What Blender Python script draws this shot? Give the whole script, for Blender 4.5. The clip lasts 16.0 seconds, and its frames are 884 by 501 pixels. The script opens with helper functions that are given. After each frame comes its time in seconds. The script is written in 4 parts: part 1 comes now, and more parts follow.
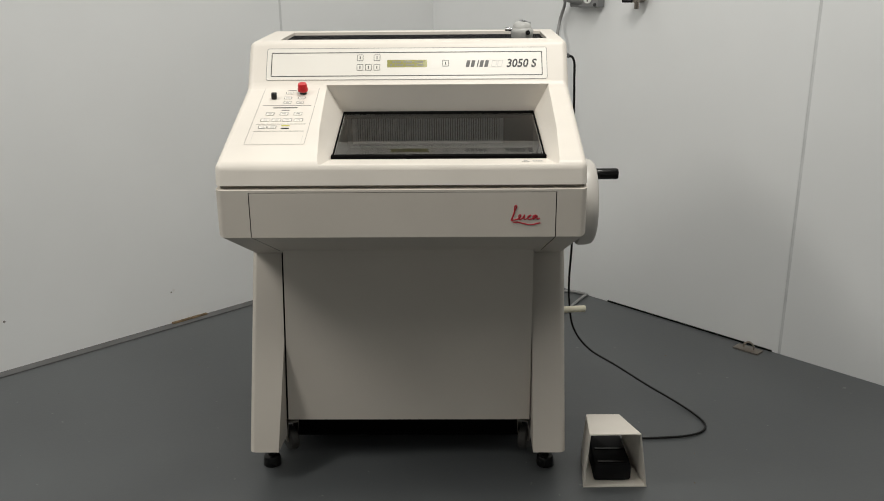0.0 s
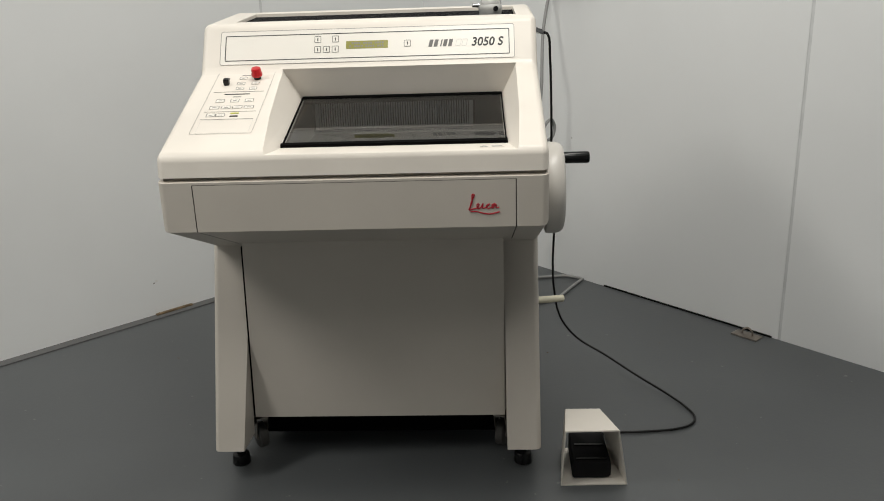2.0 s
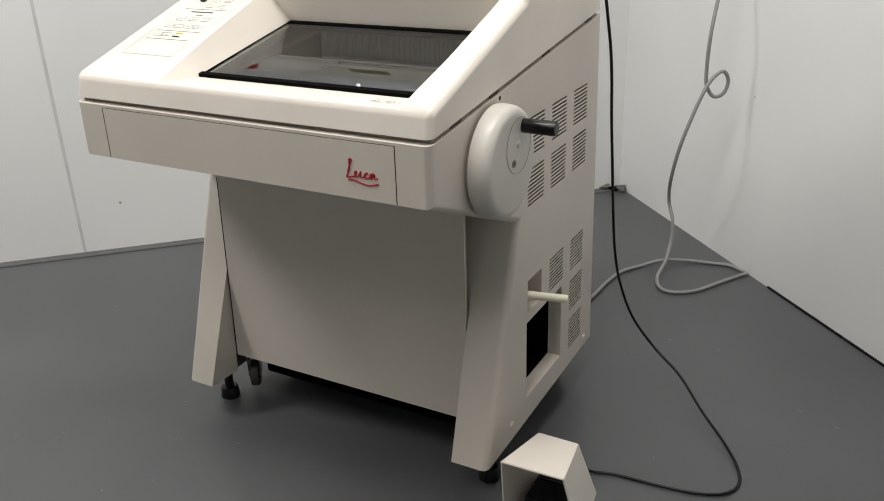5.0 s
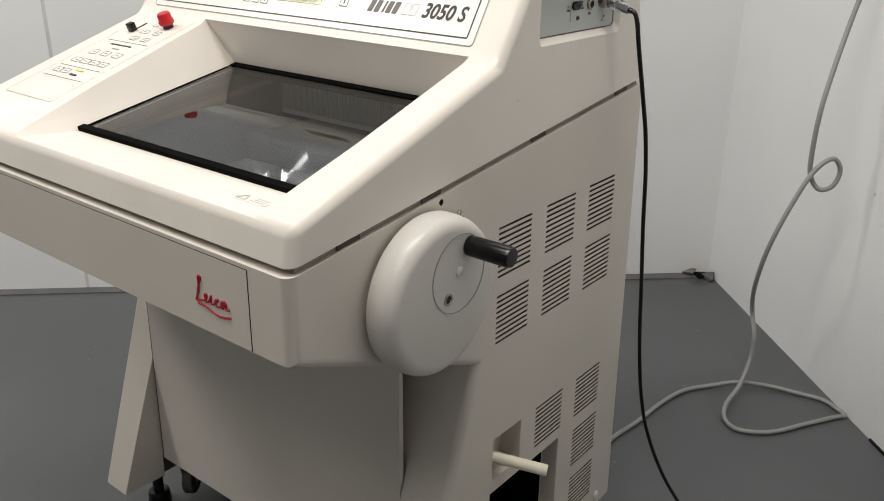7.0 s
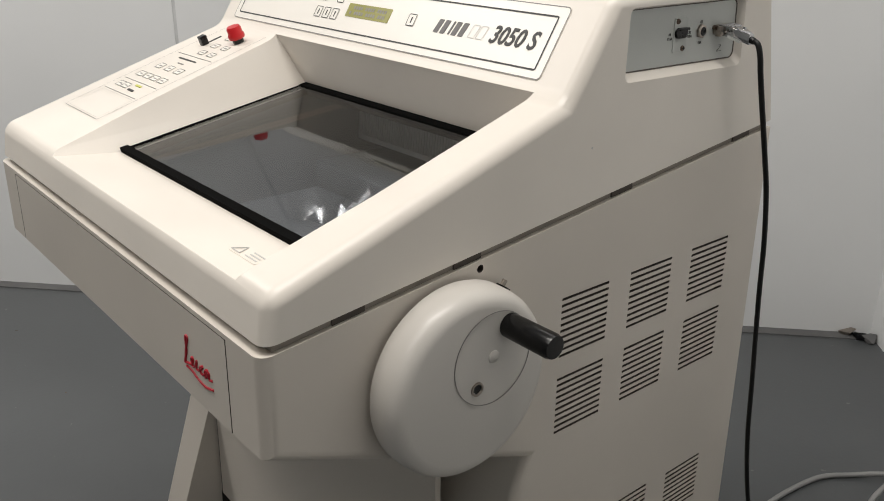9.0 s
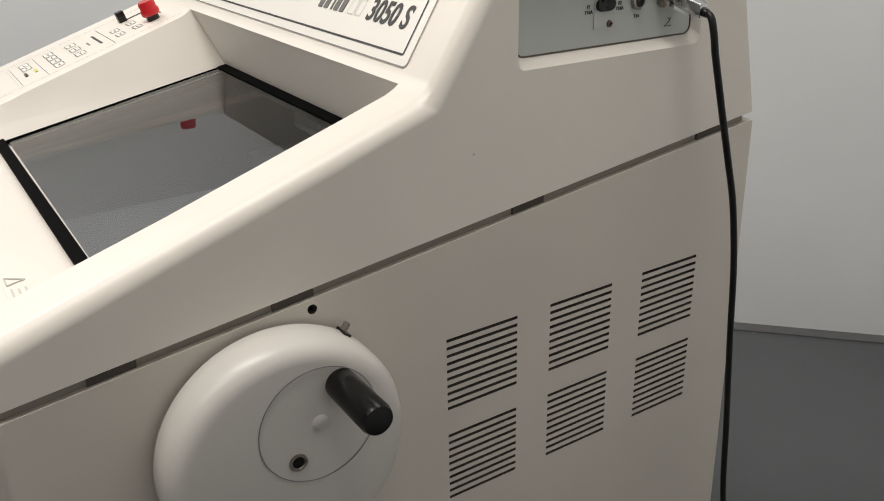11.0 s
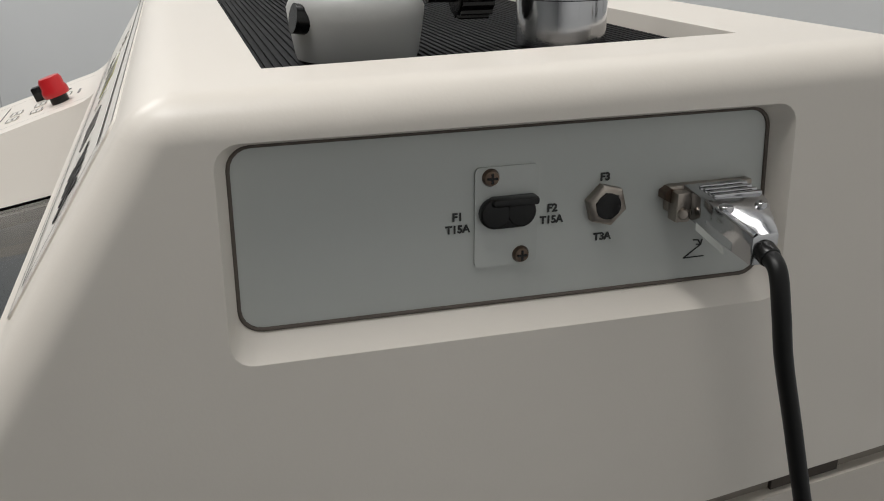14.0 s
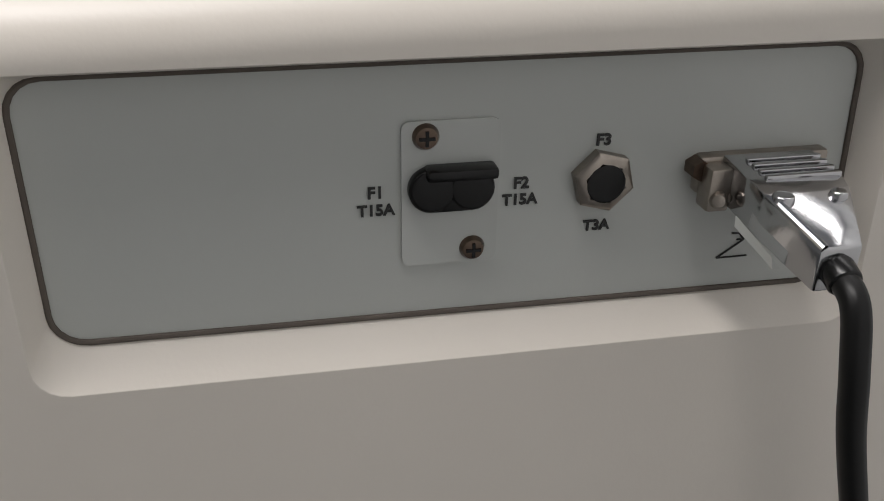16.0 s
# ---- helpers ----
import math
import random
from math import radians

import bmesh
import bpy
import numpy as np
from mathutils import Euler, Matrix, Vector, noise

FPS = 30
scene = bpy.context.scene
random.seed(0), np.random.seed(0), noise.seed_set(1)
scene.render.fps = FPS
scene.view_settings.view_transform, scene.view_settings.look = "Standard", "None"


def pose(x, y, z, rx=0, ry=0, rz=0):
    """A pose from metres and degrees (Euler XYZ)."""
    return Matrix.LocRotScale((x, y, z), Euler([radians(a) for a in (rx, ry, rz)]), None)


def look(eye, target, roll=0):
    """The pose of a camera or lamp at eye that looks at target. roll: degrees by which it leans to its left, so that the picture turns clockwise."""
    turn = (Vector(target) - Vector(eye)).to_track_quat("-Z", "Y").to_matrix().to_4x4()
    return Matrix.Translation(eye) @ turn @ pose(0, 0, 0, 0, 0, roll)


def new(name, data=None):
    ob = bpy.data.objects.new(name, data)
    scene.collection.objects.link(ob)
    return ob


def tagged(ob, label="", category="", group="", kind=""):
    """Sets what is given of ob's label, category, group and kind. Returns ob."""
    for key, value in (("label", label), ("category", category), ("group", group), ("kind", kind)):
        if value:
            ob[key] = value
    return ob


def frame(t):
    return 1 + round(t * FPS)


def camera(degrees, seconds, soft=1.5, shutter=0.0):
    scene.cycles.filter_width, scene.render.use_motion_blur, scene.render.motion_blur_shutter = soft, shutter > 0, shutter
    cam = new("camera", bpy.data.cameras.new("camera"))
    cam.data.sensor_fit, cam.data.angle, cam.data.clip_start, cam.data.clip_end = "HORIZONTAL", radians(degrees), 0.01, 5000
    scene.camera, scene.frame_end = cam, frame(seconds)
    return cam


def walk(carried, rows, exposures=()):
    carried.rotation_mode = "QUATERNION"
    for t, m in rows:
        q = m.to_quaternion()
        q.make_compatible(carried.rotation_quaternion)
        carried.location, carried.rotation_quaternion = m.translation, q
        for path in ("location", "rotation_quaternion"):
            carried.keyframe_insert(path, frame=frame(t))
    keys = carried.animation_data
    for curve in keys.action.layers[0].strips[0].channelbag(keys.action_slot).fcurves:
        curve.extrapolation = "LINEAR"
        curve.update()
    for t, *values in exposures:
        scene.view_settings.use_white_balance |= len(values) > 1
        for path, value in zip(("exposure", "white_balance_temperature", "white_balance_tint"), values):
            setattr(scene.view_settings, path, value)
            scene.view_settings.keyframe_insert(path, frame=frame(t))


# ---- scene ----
cam = camera(53.9, 16.0, soft=1.0)
PATH = [
    (0, (0.115, -1.762, 1.249), (0.086, 0.141, 0.635), -0.5),
    (0.5, (0.114, -1.761, 1.253), (0.087, 0.146, 0.649), -0.7),
    (1, (0.123, -1.78, 1.259), (0.111, 0.124, 0.646), -0.8),
    (1.5, (0.176, -1.769, 1.256), (0.18, 0.129, 0.626), -2.6),
    (2, (0.261, -1.655, 1.241), (0.166, 0.231, 0.581), -2.0),
    (2.5, (0.364, -1.545, 1.237), (0.161, 0.316, 0.534), -1.6),
    (3, (0.498, -1.475, 1.224), (0.148, 0.363, 0.519), -1.6),
    (3.5, (0.707, -1.42, 1.223), (0.162, 0.36, 0.492), -0.7),
    (6, (1.045, -0.818, 1.179), (0.01, 0.694, 0.377), -2.3),
    (6.5, (1.04, -0.679, 1.175), (-0.062, 0.799, 0.401), -0.8),
    (7, (1.01, -0.528, 1.174), (-0.148, 0.917, 0.419), 0.5),
    (7.5, (0.982, -0.457, 1.17), (-0.211, 0.959, 0.412), 0.4),
    (8, (0.964, -0.41, 1.171), (-0.314, 0.939, 0.432), 0.7),
    (10.5, (0.995, -0.079, 1.159), (-0.529, 0.942, 0.361), -1.5),
    (11, (0.959, 0.004, 1.15), (-0.587, 0.982, 0.34), -1.4),
    (11.5, (0.901, 0.106, 1.136), (-0.689, 0.999, 0.315), 0.2),
    (12, (0.83, 0.196, 1.15), (-0.769, 1.114, 0.376), 0.7),
    (12.5, (0.766, 0.283, 1.148), (-0.87, 1.107, 0.343), 0.2),
    (13, (0.732, 0.357, 1.143), (-0.982, 1.011, 0.348), 0.1),
    (13.5, (0.71, 0.409, 1.138), (-1.071, 0.951, 0.405), 0.4),
    (14, (0.661, 0.435, 1.135), (-1.13, 0.965, 0.422), -0.3),
    (14.5, (0.61, 0.451, 1.124), (-1.177, 0.999, 0.411), 0.6),
    (15, (0.582, 0.465, 1.119), (-1.187, 1.009, 0.36), 1.1),
    (15.5, (0.572, 0.483, 1.117), (-1.176, 0.974, 0.279), -0.2),
    (16, (0.573, 0.498, 1.119), (-1.166, 0.878, 0.206), 0.9),
]
walk(cam, [(t, look(eye, target, roll)) for t, eye, target, roll in PATH],
     exposures=[(0.0, 0.12, 6500, 9), (2.0, 0.14, 6500, 9), (3.5, 0.34, 6500, 9), (5.8, 0.54, 6500, 12), (6.4, 0.50, 6500, 12), (7.2, 0.30, 6500, 12), (8.0, 0.16, 6500, 12), (10.5, 0.16, 6520, 12), (12.0, 0.18, 6480, 11), (12.6, 0.0, 6450, 10), (13.5, -0.08, 6300, 10), (14.5, -0.16, 6260, 13), (15.0, -0.18, 6260, 14), (16.0, 0.04, 6310, 14)])

# ---- light ----
world = bpy.data.worlds.new("world")
scene.world = world
world.use_nodes = True
world.node_tree.nodes["Background"].inputs[0].default_value = (0.9, 0.95, 1.0, 1)
world.node_tree.nodes["Background"].inputs[1].default_value = 0.15


def unseen_overhead_lamp(x, y, z, sx, sy, watts, turn=0.0, colour=(1.0, 0.968, 0.908)):
    lamp = bpy.data.lights.new("unseen_overhead_lamp", "AREA")
    lamp.shape, lamp.size, lamp.size_y, lamp.energy, lamp.color = "RECTANGLE", sx, sy, watts, colour
    ob = new("unseen_overhead_lamp", lamp)
    ob.matrix_world = pose(x, y, z, 0, 0, turn)
    return ob


unseen_overhead_lamp(0.44, -0.05, 2.64, 1.2, 0.25, 25, 45)
unseen_overhead_lamp(-1.75, -0.75, 2.64, 1.2, 0.40, 34, 45)
# two fill lamps added to lighten the walls and the floor in front
unseen_overhead_lamp(-0.15, 1.35, 2.64, 1.2, 0.30, 6, 45)
unseen_overhead_lamp(0.45, -1.35, 2.64, 1.2, 0.40, 12, 45)


# ---- materials ----
def material(name, colour, rough=0.5, metal=0.0, vary=0.05, scale=6.0, bump=0.0, bump_scale=300.0, specks=0.0, spec=0.5):
    m = bpy.data.materials.new(name)
    m.use_nodes = True
    nt = m.node_tree
    bsdf = nt.nodes["Principled BSDF"]
    bsdf.inputs["Roughness"].default_value = rough
    bsdf.inputs["Metallic"].default_value = metal
    bsdf.inputs["Specular IOR Level"].default_value = spec
    tc = nt.nodes.new("ShaderNodeTexCoord")
    big = nt.nodes.new("ShaderNodeTexNoise")
    big.inputs["Scale"].default_value, big.inputs["Detail"].default_value = scale, 6
    nt.links.new(tc.outputs["Object"], big.inputs["Vector"])
    ramp = nt.nodes.new("ShaderNodeMapRange")
    ramp.inputs[1].default_value, ramp.inputs[2].default_value = 0.3, 0.7
    ramp.inputs[3].default_value, ramp.inputs[4].default_value = 1 - vary, 1 + vary
    nt.links.new(big.outputs["Fac"], ramp.inputs[0])
    fine = nt.nodes.new("ShaderNodeTexNoise")
    fine.inputs["Scale"].default_value, fine.inputs["Detail"].default_value = bump_scale, 3
    nt.links.new(tc.outputs["Object"], fine.inputs["Vector"])
    mul = nt.nodes.new("ShaderNodeVectorMath")
    mul.operation = "SCALE"
    mul.inputs[0].default_value = colour
    nt.links.new(ramp.outputs[0], mul.inputs["Scale"])
    out = mul.outputs[0]
    if specks:
        sp = nt.nodes.new("ShaderNodeTexNoise")
        sp.inputs["Scale"].default_value, sp.inputs["Detail"].default_value = 38.0, 2
        nt.links.new(tc.outputs["Object"], sp.inputs["Vector"])
        cut = nt.nodes.new("ShaderNodeMapRange")
        cut.inputs[1].default_value, cut.inputs[2].default_value = 0.735, 0.77
        nt.links.new(sp.outputs["Fac"], cut.inputs[0])
        sc = nt.nodes.new("ShaderNodeMath")
        sc.operation = "MULTIPLY"
        sc.inputs[1].default_value = specks
        nt.links.new(cut.outputs[0], sc.inputs[0])
        mix = nt.nodes.new("ShaderNodeMix")
        mix.data_type = "RGBA"
        nt.links.new(sc.outputs[0], mix.inputs[0])
        nt.links.new(out, mix.inputs[6])
        mix.inputs[7].default_value = (0.3, 0.29, 0.27, 1)
        out = mix.outputs[2]
    nt.links.new(out, bsdf.inputs["Base Color"])
    rr = nt.nodes.new("ShaderNodeMapRange")
    rr.inputs[3].default_value, rr.inputs[4].default_value = max(0.02, rough - 0.08), min(1, rough + 0.08)
    nt.links.new(big.outputs["Fac"], rr.inputs[0])
    nt.links.new(rr.outputs[0], bsdf.inputs["Roughness"])
    if bump:
        b = nt.nodes.new("ShaderNodeBump")
        b.inputs["Strength"].default_value, b.inputs["Distance"].default_value = bump, 0.001
        nt.links.new(fine.outputs["Fac"], b.inputs["Height"])
        nt.links.new(b.outputs[0], bsdf.inputs["Normal"])
    return m


CREAM = material("cream_hood_plastic", (0.73, 0.682, 0.615), 0.42, vary=0.045, scale=5, bump=0.04, bump_scale=700)
BEIGE = material("beige_cabinet_paint", (0.595, 0.549, 0.488), 0.45, vary=0.035, scale=5, bump=0.05, bump_scale=700)
FOIL = material("white_keypad_foil", (0.78, 0.75, 0.69), 0.35, vary=0.01)
PLATE = material("pale_grey_plate", (0.49, 0.505, 0.48), 0.4, vary=0.02, scale=8, bump=0.05)
WHEELGREY = material("pale_grey_wheel", (0.56, 0.535, 0.495), 0.38, vary=0.015, bump=0.08)
GROOVE = material("shadow_gap_plastic", (0.27, 0.24, 0.205), 0.8)
# painted shade for slots, grooves and the underside; also the dark spacers' colour
SLOTDARK = material("recess_shade_and_spacer", (0.08, 0.068, 0.058), 0.9)
BLACK = material("black_plastic", (0.004, 0.004, 0.004), 0.26, vary=0.1, spec=0.35)
# for the window seals, and as painted shade in gaps and openings
SEALSHADE = material("matt_black_seal_and_shade", (0.004, 0.004, 0.004), 0.8, vary=0.1, spec=0.02)
RUBBER = material("black_rubber", (0.010, 0.010, 0.011), 0.6, vary=0.15, scale=20, spec=0.12)
INK = material("black_ink", (0.02, 0.02, 0.02), 0.5)
GREYINK = material("grey_ink", (0.22, 0.21, 0.20), 0.5)
DARKGREY = material("dark_grey_print", (0.11, 0.105, 0.10), 0.5)
PALEINK = material("pale_ink", (0.52, 0.51, 0.49), 0.5)
RED = material("red_plastic", (0.50, 0.009, 0.014), 0.35)
REDINK = material("red_print", (0.40, 0.008, 0.022), 0.55)
LCD = material("lcd_glass", (0.30, 0.29, 0.09), 0.2)
LEDGREEN = material("yellow_green_lamp", (0.55, 0.55, 0.08), 0.3)
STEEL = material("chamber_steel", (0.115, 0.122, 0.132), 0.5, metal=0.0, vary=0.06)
FIN = material("evaporator_fins", (0.80, 0.78, 0.74), 0.5, metal=0.0, vary=0.1)
CHROME = material("chromed_metal", (0.52, 0.52, 0.53), 0.13, metal=1.0, vary=0.06, scale=60, bump=0.05)
NICKEL = material("dull_nickel", (0.36, 0.32, 0.28), 0.32, metal=1.0, vary=0.15, scale=200)
CASTORGREY = material("worn_castor_plastic", (0.055, 0.052, 0.047), 0.5, vary=0.2, scale=40)
PUTTY = material("grey_painted_casting", (0.40, 0.40, 0.385), 0.4, vary=0.03, bump=0.1)
IVORY = material("ivory_tube", (0.70, 0.66, 0.52), 0.5, vary=0.03)
WALLWHITE = material("white_wall_panel", (0.78, 0.79, 0.79), 0.5, vary=0.03, scale=1.6, bump=0.12, bump_scale=120)
JOINT = material("pale_joint_filler", (0.60, 0.61, 0.61), 0.7, vary=0.08, scale=14)
SEAL = material("grey_joint", (0.105, 0.105, 0.105), 0.7, vary=0.15, scale=14)
FLOORGREY = material("grey_floor_paint", (0.080, 0.086, 0.089), 0.36, vary=0.10, scale=2.2, bump=0.2, bump_scale=90, specks=0.35)
# for the unseen walls, greyed to weaken bounced light
WALLGREY = material("grey_unseen_wall", (0.40, 0.41, 0.41), 0.6, vary=0.04, scale=1.6)
CEIL = material("grey_ceiling", (0.33, 0.35, 0.38), 0.8)
CABLEGREY = material("grey_cable", (0.27, 0.27, 0.265), 0.5)
CABLEBLACK = material("black_cable", (0.004, 0.004, 0.004), 0.4, spec=0.3)
BOXGREY = material("grey_outlet_box", (0.22, 0.22, 0.22), 0.5, vary=0.08)
WHITEPL = material("white_plastic", (0.72, 0.72, 0.70), 0.4)
DIRT = material("brown_rust_stain", (0.16, 0.11, 0.06), 0.9, vary=0.4, scale=60)
SCREWBROWN = material("tarnished_screw", (0.15, 0.11, 0.085), 0.3, metal=1.0, vary=0.2, scale=300)
GASKET = material("brown_gasket", (0.10, 0.082, 0.068), 0.7, vary=0.15, scale=60)
HOLDER = material("clear_foil", (0.51, 0.525, 0.50), 0.2, vary=0.01)


def clear(name, tint, gloss, even=None):
    m = bpy.data.materials.new(name)
    m.use_nodes = True
    nt = m.node_tree
    nt.nodes.remove(nt.nodes["Principled BSDF"])
    tr = nt.nodes.new("ShaderNodeBsdfTransparent")
    tr.inputs[0].default_value = (*tint, 1)
    gl = nt.nodes.new("ShaderNodeBsdfGlossy")
    gl.inputs["Roughness"].default_value = gloss
    fr = nt.nodes.new("ShaderNodeFresnel")
    fr.inputs[0].default_value = 1.68
    mix = nt.nodes.new("ShaderNodeMixShader")
    if even is None:
        nt.links.new(fr.outputs[0], mix.inputs[0])
    else:
        mix.inputs[0].default_value = even
    nt.links.new(tr.outputs[0], mix.inputs[1])
    nt.links.new(gl.outputs[0], mix.inputs[2])
    nt.links.new(mix.outputs[0], nt.nodes["Material Output"].inputs[0])
    return m


GLASS = clear("smoked_glass", (0.70, 0.73, 0.76), 0.006)
FILM = clear("clear_plastic_film", (0.95, 0.95, 0.95), 0.20, 0.13)
INNER = clear("inner_glass_face", (0.95, 0.96, 0.96), 0.02, 0.02)


# ---- building helpers ----
def link_mesh(name, bm, mats, parent=None, smooth=35.0):
    me = bpy.data.meshes.new(name)
    bmesh.ops.recalc_face_normals(bm, faces=bm.faces)
    bm.to_mesh(me)
    bm.free()
    for m in mats if isinstance(mats, (list, tuple)) else [mats]:
        me.materials.append(m)
    if smooth:
        me.shade_smooth()
        me.set_sharp_from_angle(angle=radians(smooth))
    ob = new(name, me)
    ob.parent = parent
    return ob


def part(name, bm, mat, parent, label=""):
    ob = link_mesh(name, bm, mat, parent)
    return tagged(ob, label) if label else ob


def thing(name, label, category, group="", kind="", at=(0, 0, 0)):
    ob = new(name)
    ob.empty_display_size = 0.05
    ob.location = at
    return tagged(ob, label, category, group, kind)


def box(x0, x1, y0, y1, z0, z1, bevel=0.0, seg=2, bm=None):
    own = bmesh.new()
    bmesh.ops.create_cube(own, size=1)
    for v in own.verts:
        v.co = ((x0 + x1) / 2 + v.co.x * (x1 - x0), (y0 + y1) / 2 + v.co.y * (y1 - y0), (z0 + z1) / 2 + v.co.z * (z1 - z0))
    if bevel:
        bmesh.ops.bevel(own, geom=own.edges[:], offset=bevel, segments=seg, profile=0.5, affect="EDGES")
    return merge(bm, own)


def merge(bm, own):
    if bm is None:
        return own
    me = bpy.data.meshes.new("t")
    own.to_mesh(me)
    own.free()
    bm.from_mesh(me)
    bpy.data.meshes.remove(me)
    return bm


def move(bm, m):
    bmesh.ops.transform(bm, matrix=m, verts=bm.verts)
    return bm


def rod(a, b, r0, r1=None, seg=20, bevel=0.0, bm=None):
    a, b = Vector(a), Vector(b)
    own = bmesh.new()
    bmesh.ops.create_cone(own, cap_ends=True, segments=seg, radius1=r0, radius2=r0 if r1 is None else r1, depth=(b - a).length)
    if bevel:
        es = [e for e in own.edges if any(len(f.verts) > 4 for f in e.link_faces)]
        bmesh.ops.bevel(own, geom=es, offset=bevel, segments=3, profile=0.5, affect="EDGES")
    move(own, Matrix.Translation((a + b) / 2) @ (b - a).to_track_quat("Z", "Y").to_matrix().to_4x4())
    return merge(bm, own)


def lathe(profile, seg=48):
    """Turns (radius, height) pairs round z."""
    bm = bmesh.new()
    rings = []
    for r, h in profile:
        if r < 1e-6:
            rings.append([bm.verts.new((0, 0, h))])
        else:
            rings.append([bm.verts.new((r * math.cos(2 * math.pi * i / seg), r * math.sin(2 * math.pi * i / seg), h)) for i in range(seg)])
    for a, b in zip(rings, rings[1:]):
        for i in range(seg):
            j = (i + 1) % seg
            if len(a) == 1 and len(b) == 1:
                continue
            if len(a) == 1:
                bm.faces.new((a[0], b[i], b[j]))
            elif len(b) == 1:
                bm.faces.new((a[i], a[j], b[0]))
            else:
                bm.faces.new((a[i], a[j], b[j], b[i]))
    return bm


def prism(outline, x0, x1):
    """A (y, z) outline drawn out along x."""
    bm = bmesh.new()
    a = [bm.verts.new((x0, y, z)) for y, z in outline]
    b = [bm.verts.new((x1, y, z)) for y, z in outline]
    bm.faces.new(a)
    bm.faces.new(b[::-1])
    n = len(a)
    for i in range(n):
        bm.faces.new((a[i], b[i], b[(i + 1) % n], a[(i + 1) % n]))
    bmesh.ops.recalc_face_normals(bm, faces=bm.faces)
    return bm


def hull(points):
    bm = bmesh.new()
    for p in points:
        bm.verts.new(p)
    bmesh.ops.convex_hull(bm, input=bm.verts)
    return bm


def smooth_line(points, steps=8):
    """A Catmull-Rom line through points."""
    p = [Vector(q) for q in points]
    p = [2 * p[0] - p[1]] + p + [2 * p[-1] - p[-2]]
    out = []
    for i in range(1, len(p) - 2):
        for k in range(steps):
            t = k / steps
            out.append(0.5 * (2 * p[i] + (p[i + 1] - p[i - 1]) * t + (2 * p[i - 1] - 5 * p[i] + 4 * p[i + 1] - p[i + 2]) * t * t + (3 * p[i] - p[i - 1] - 3 * p[i + 1] + p[i + 2]) * t ** 3))
    return out + [p[-2]]


def tube(points, r, seg=10, steps=8, flat=1.0):
    line = smooth_line(points, steps) if steps else [Vector(q) for q in points]
    bm = bmesh.new()
    side = None
    rings = []
    for i, p in enumerate(line):
        d = (line[min(i + 1, len(line) - 1)] - line[max(i - 1, 0)]).normalized()
        if side is None:
            side = d.orthogonal().normalized()
        side = (side - d * side.dot(d)).normalized()
        up = d.cross(side)
        rings.append([bm.verts.new(p + side * r * math.cos(2 * math.pi * k / seg) + up * r * flat * math.sin(2 * math.pi * k / seg)) for k in range(seg)])
    for a, b in zip(rings, rings[1:]):
        for k in range(seg):
            bm.faces.new((a[k], a[(k + 1) % seg], b[(k + 1) % seg], b[k]))
    bm.faces.new(rings[0][::-1])
    bm.faces.new(rings[-1])
    return bm


def baked(name, bm, mats, parent, cuts=(), bevel=None, late_cuts=(), smooth=35.0):
    """A mesh with bodies cut out of it, its edges rounded, and then finer bodies cut out; the cut faces take the mesh's material of that number."""
    made = link_mesh(name, bm, mats, None, 0)
    spare = []

    def cut_with(list_of):
        for cbm, slot in list_of:
            for f in cbm.faces:
                f.material_index = slot
            c = link_mesh("cutter", cbm, mats, None, 0)
            spare.append(c)
            mod = made.modifiers.new("cut", "BOOLEAN")
            mod.operation, mod.solver, mod.object = "DIFFERENCE", "EXACT", c

    cut_with(cuts)
    if bevel:
        mod = made.modifiers.new("round", "BEVEL")
        mod.width, mod.segments, mod.limit_method, mod.angle_limit = bevel[0], bevel[1], "ANGLE", radians(bevel[2])
        mod.harden_normals = False
    cut_with(late_cuts)
    bpy.context.view_layer.update()
    me = bpy.data.meshes.new_from_object(made.evaluated_get(bpy.context.evaluated_depsgraph_get()))
    for o in [made] + spare:
        bpy.data.objects.remove(o)
    me.name = name
    if smooth:
        me.shade_smooth()
        me.set_sharp_from_angle(angle=radians(smooth))
    ob = new(name, me)
    ob.parent = parent
    even = ob.modifiers.new("even_shading", "WEIGHTED_NORMAL")
    even.keep_sharp, even.weight = True, 60
    return ob


def lettering(name, body, size, m, mat, parent, shear=0.0, bold=0.0, label=""):
    cu = bpy.data.curves.new(name, "FONT")
    cu.body, cu.size, cu.shear, cu.offset, cu.extrude = body, size, shear, bold, 0.0002
    cu.align_x, cu.align_y, cu.resolution_u = "CENTER", "CENTER", 3
    tmp = new("tmp", cu)
    bpy.context.view_layer.update()
    me = bpy.data.meshes.new_from_object(tmp.evaluated_get(bpy.context.evaluated_depsgraph_get()))
    bpy.data.objects.remove(tmp)
    me.transform(m)
    me.materials.clear()
    me.materials.append(mat)
    me.name = name
    ob = new(name, me)
    ob.parent = parent
    return tagged(ob, label) if label else ob


def frame_on(origin, right, up):
    """A matrix whose x and y lie along right and up at origin."""
    r, u = Vector(right).normalized(), Vector(up).normalized()
    n = r.cross(u)
    return Matrix(((r.x, u.x, n.x, origin[0]), (r.y, u.y, n.y, origin[1]), (r.z, u.z, n.z, origin[2]), (0, 0, 0, 1)))


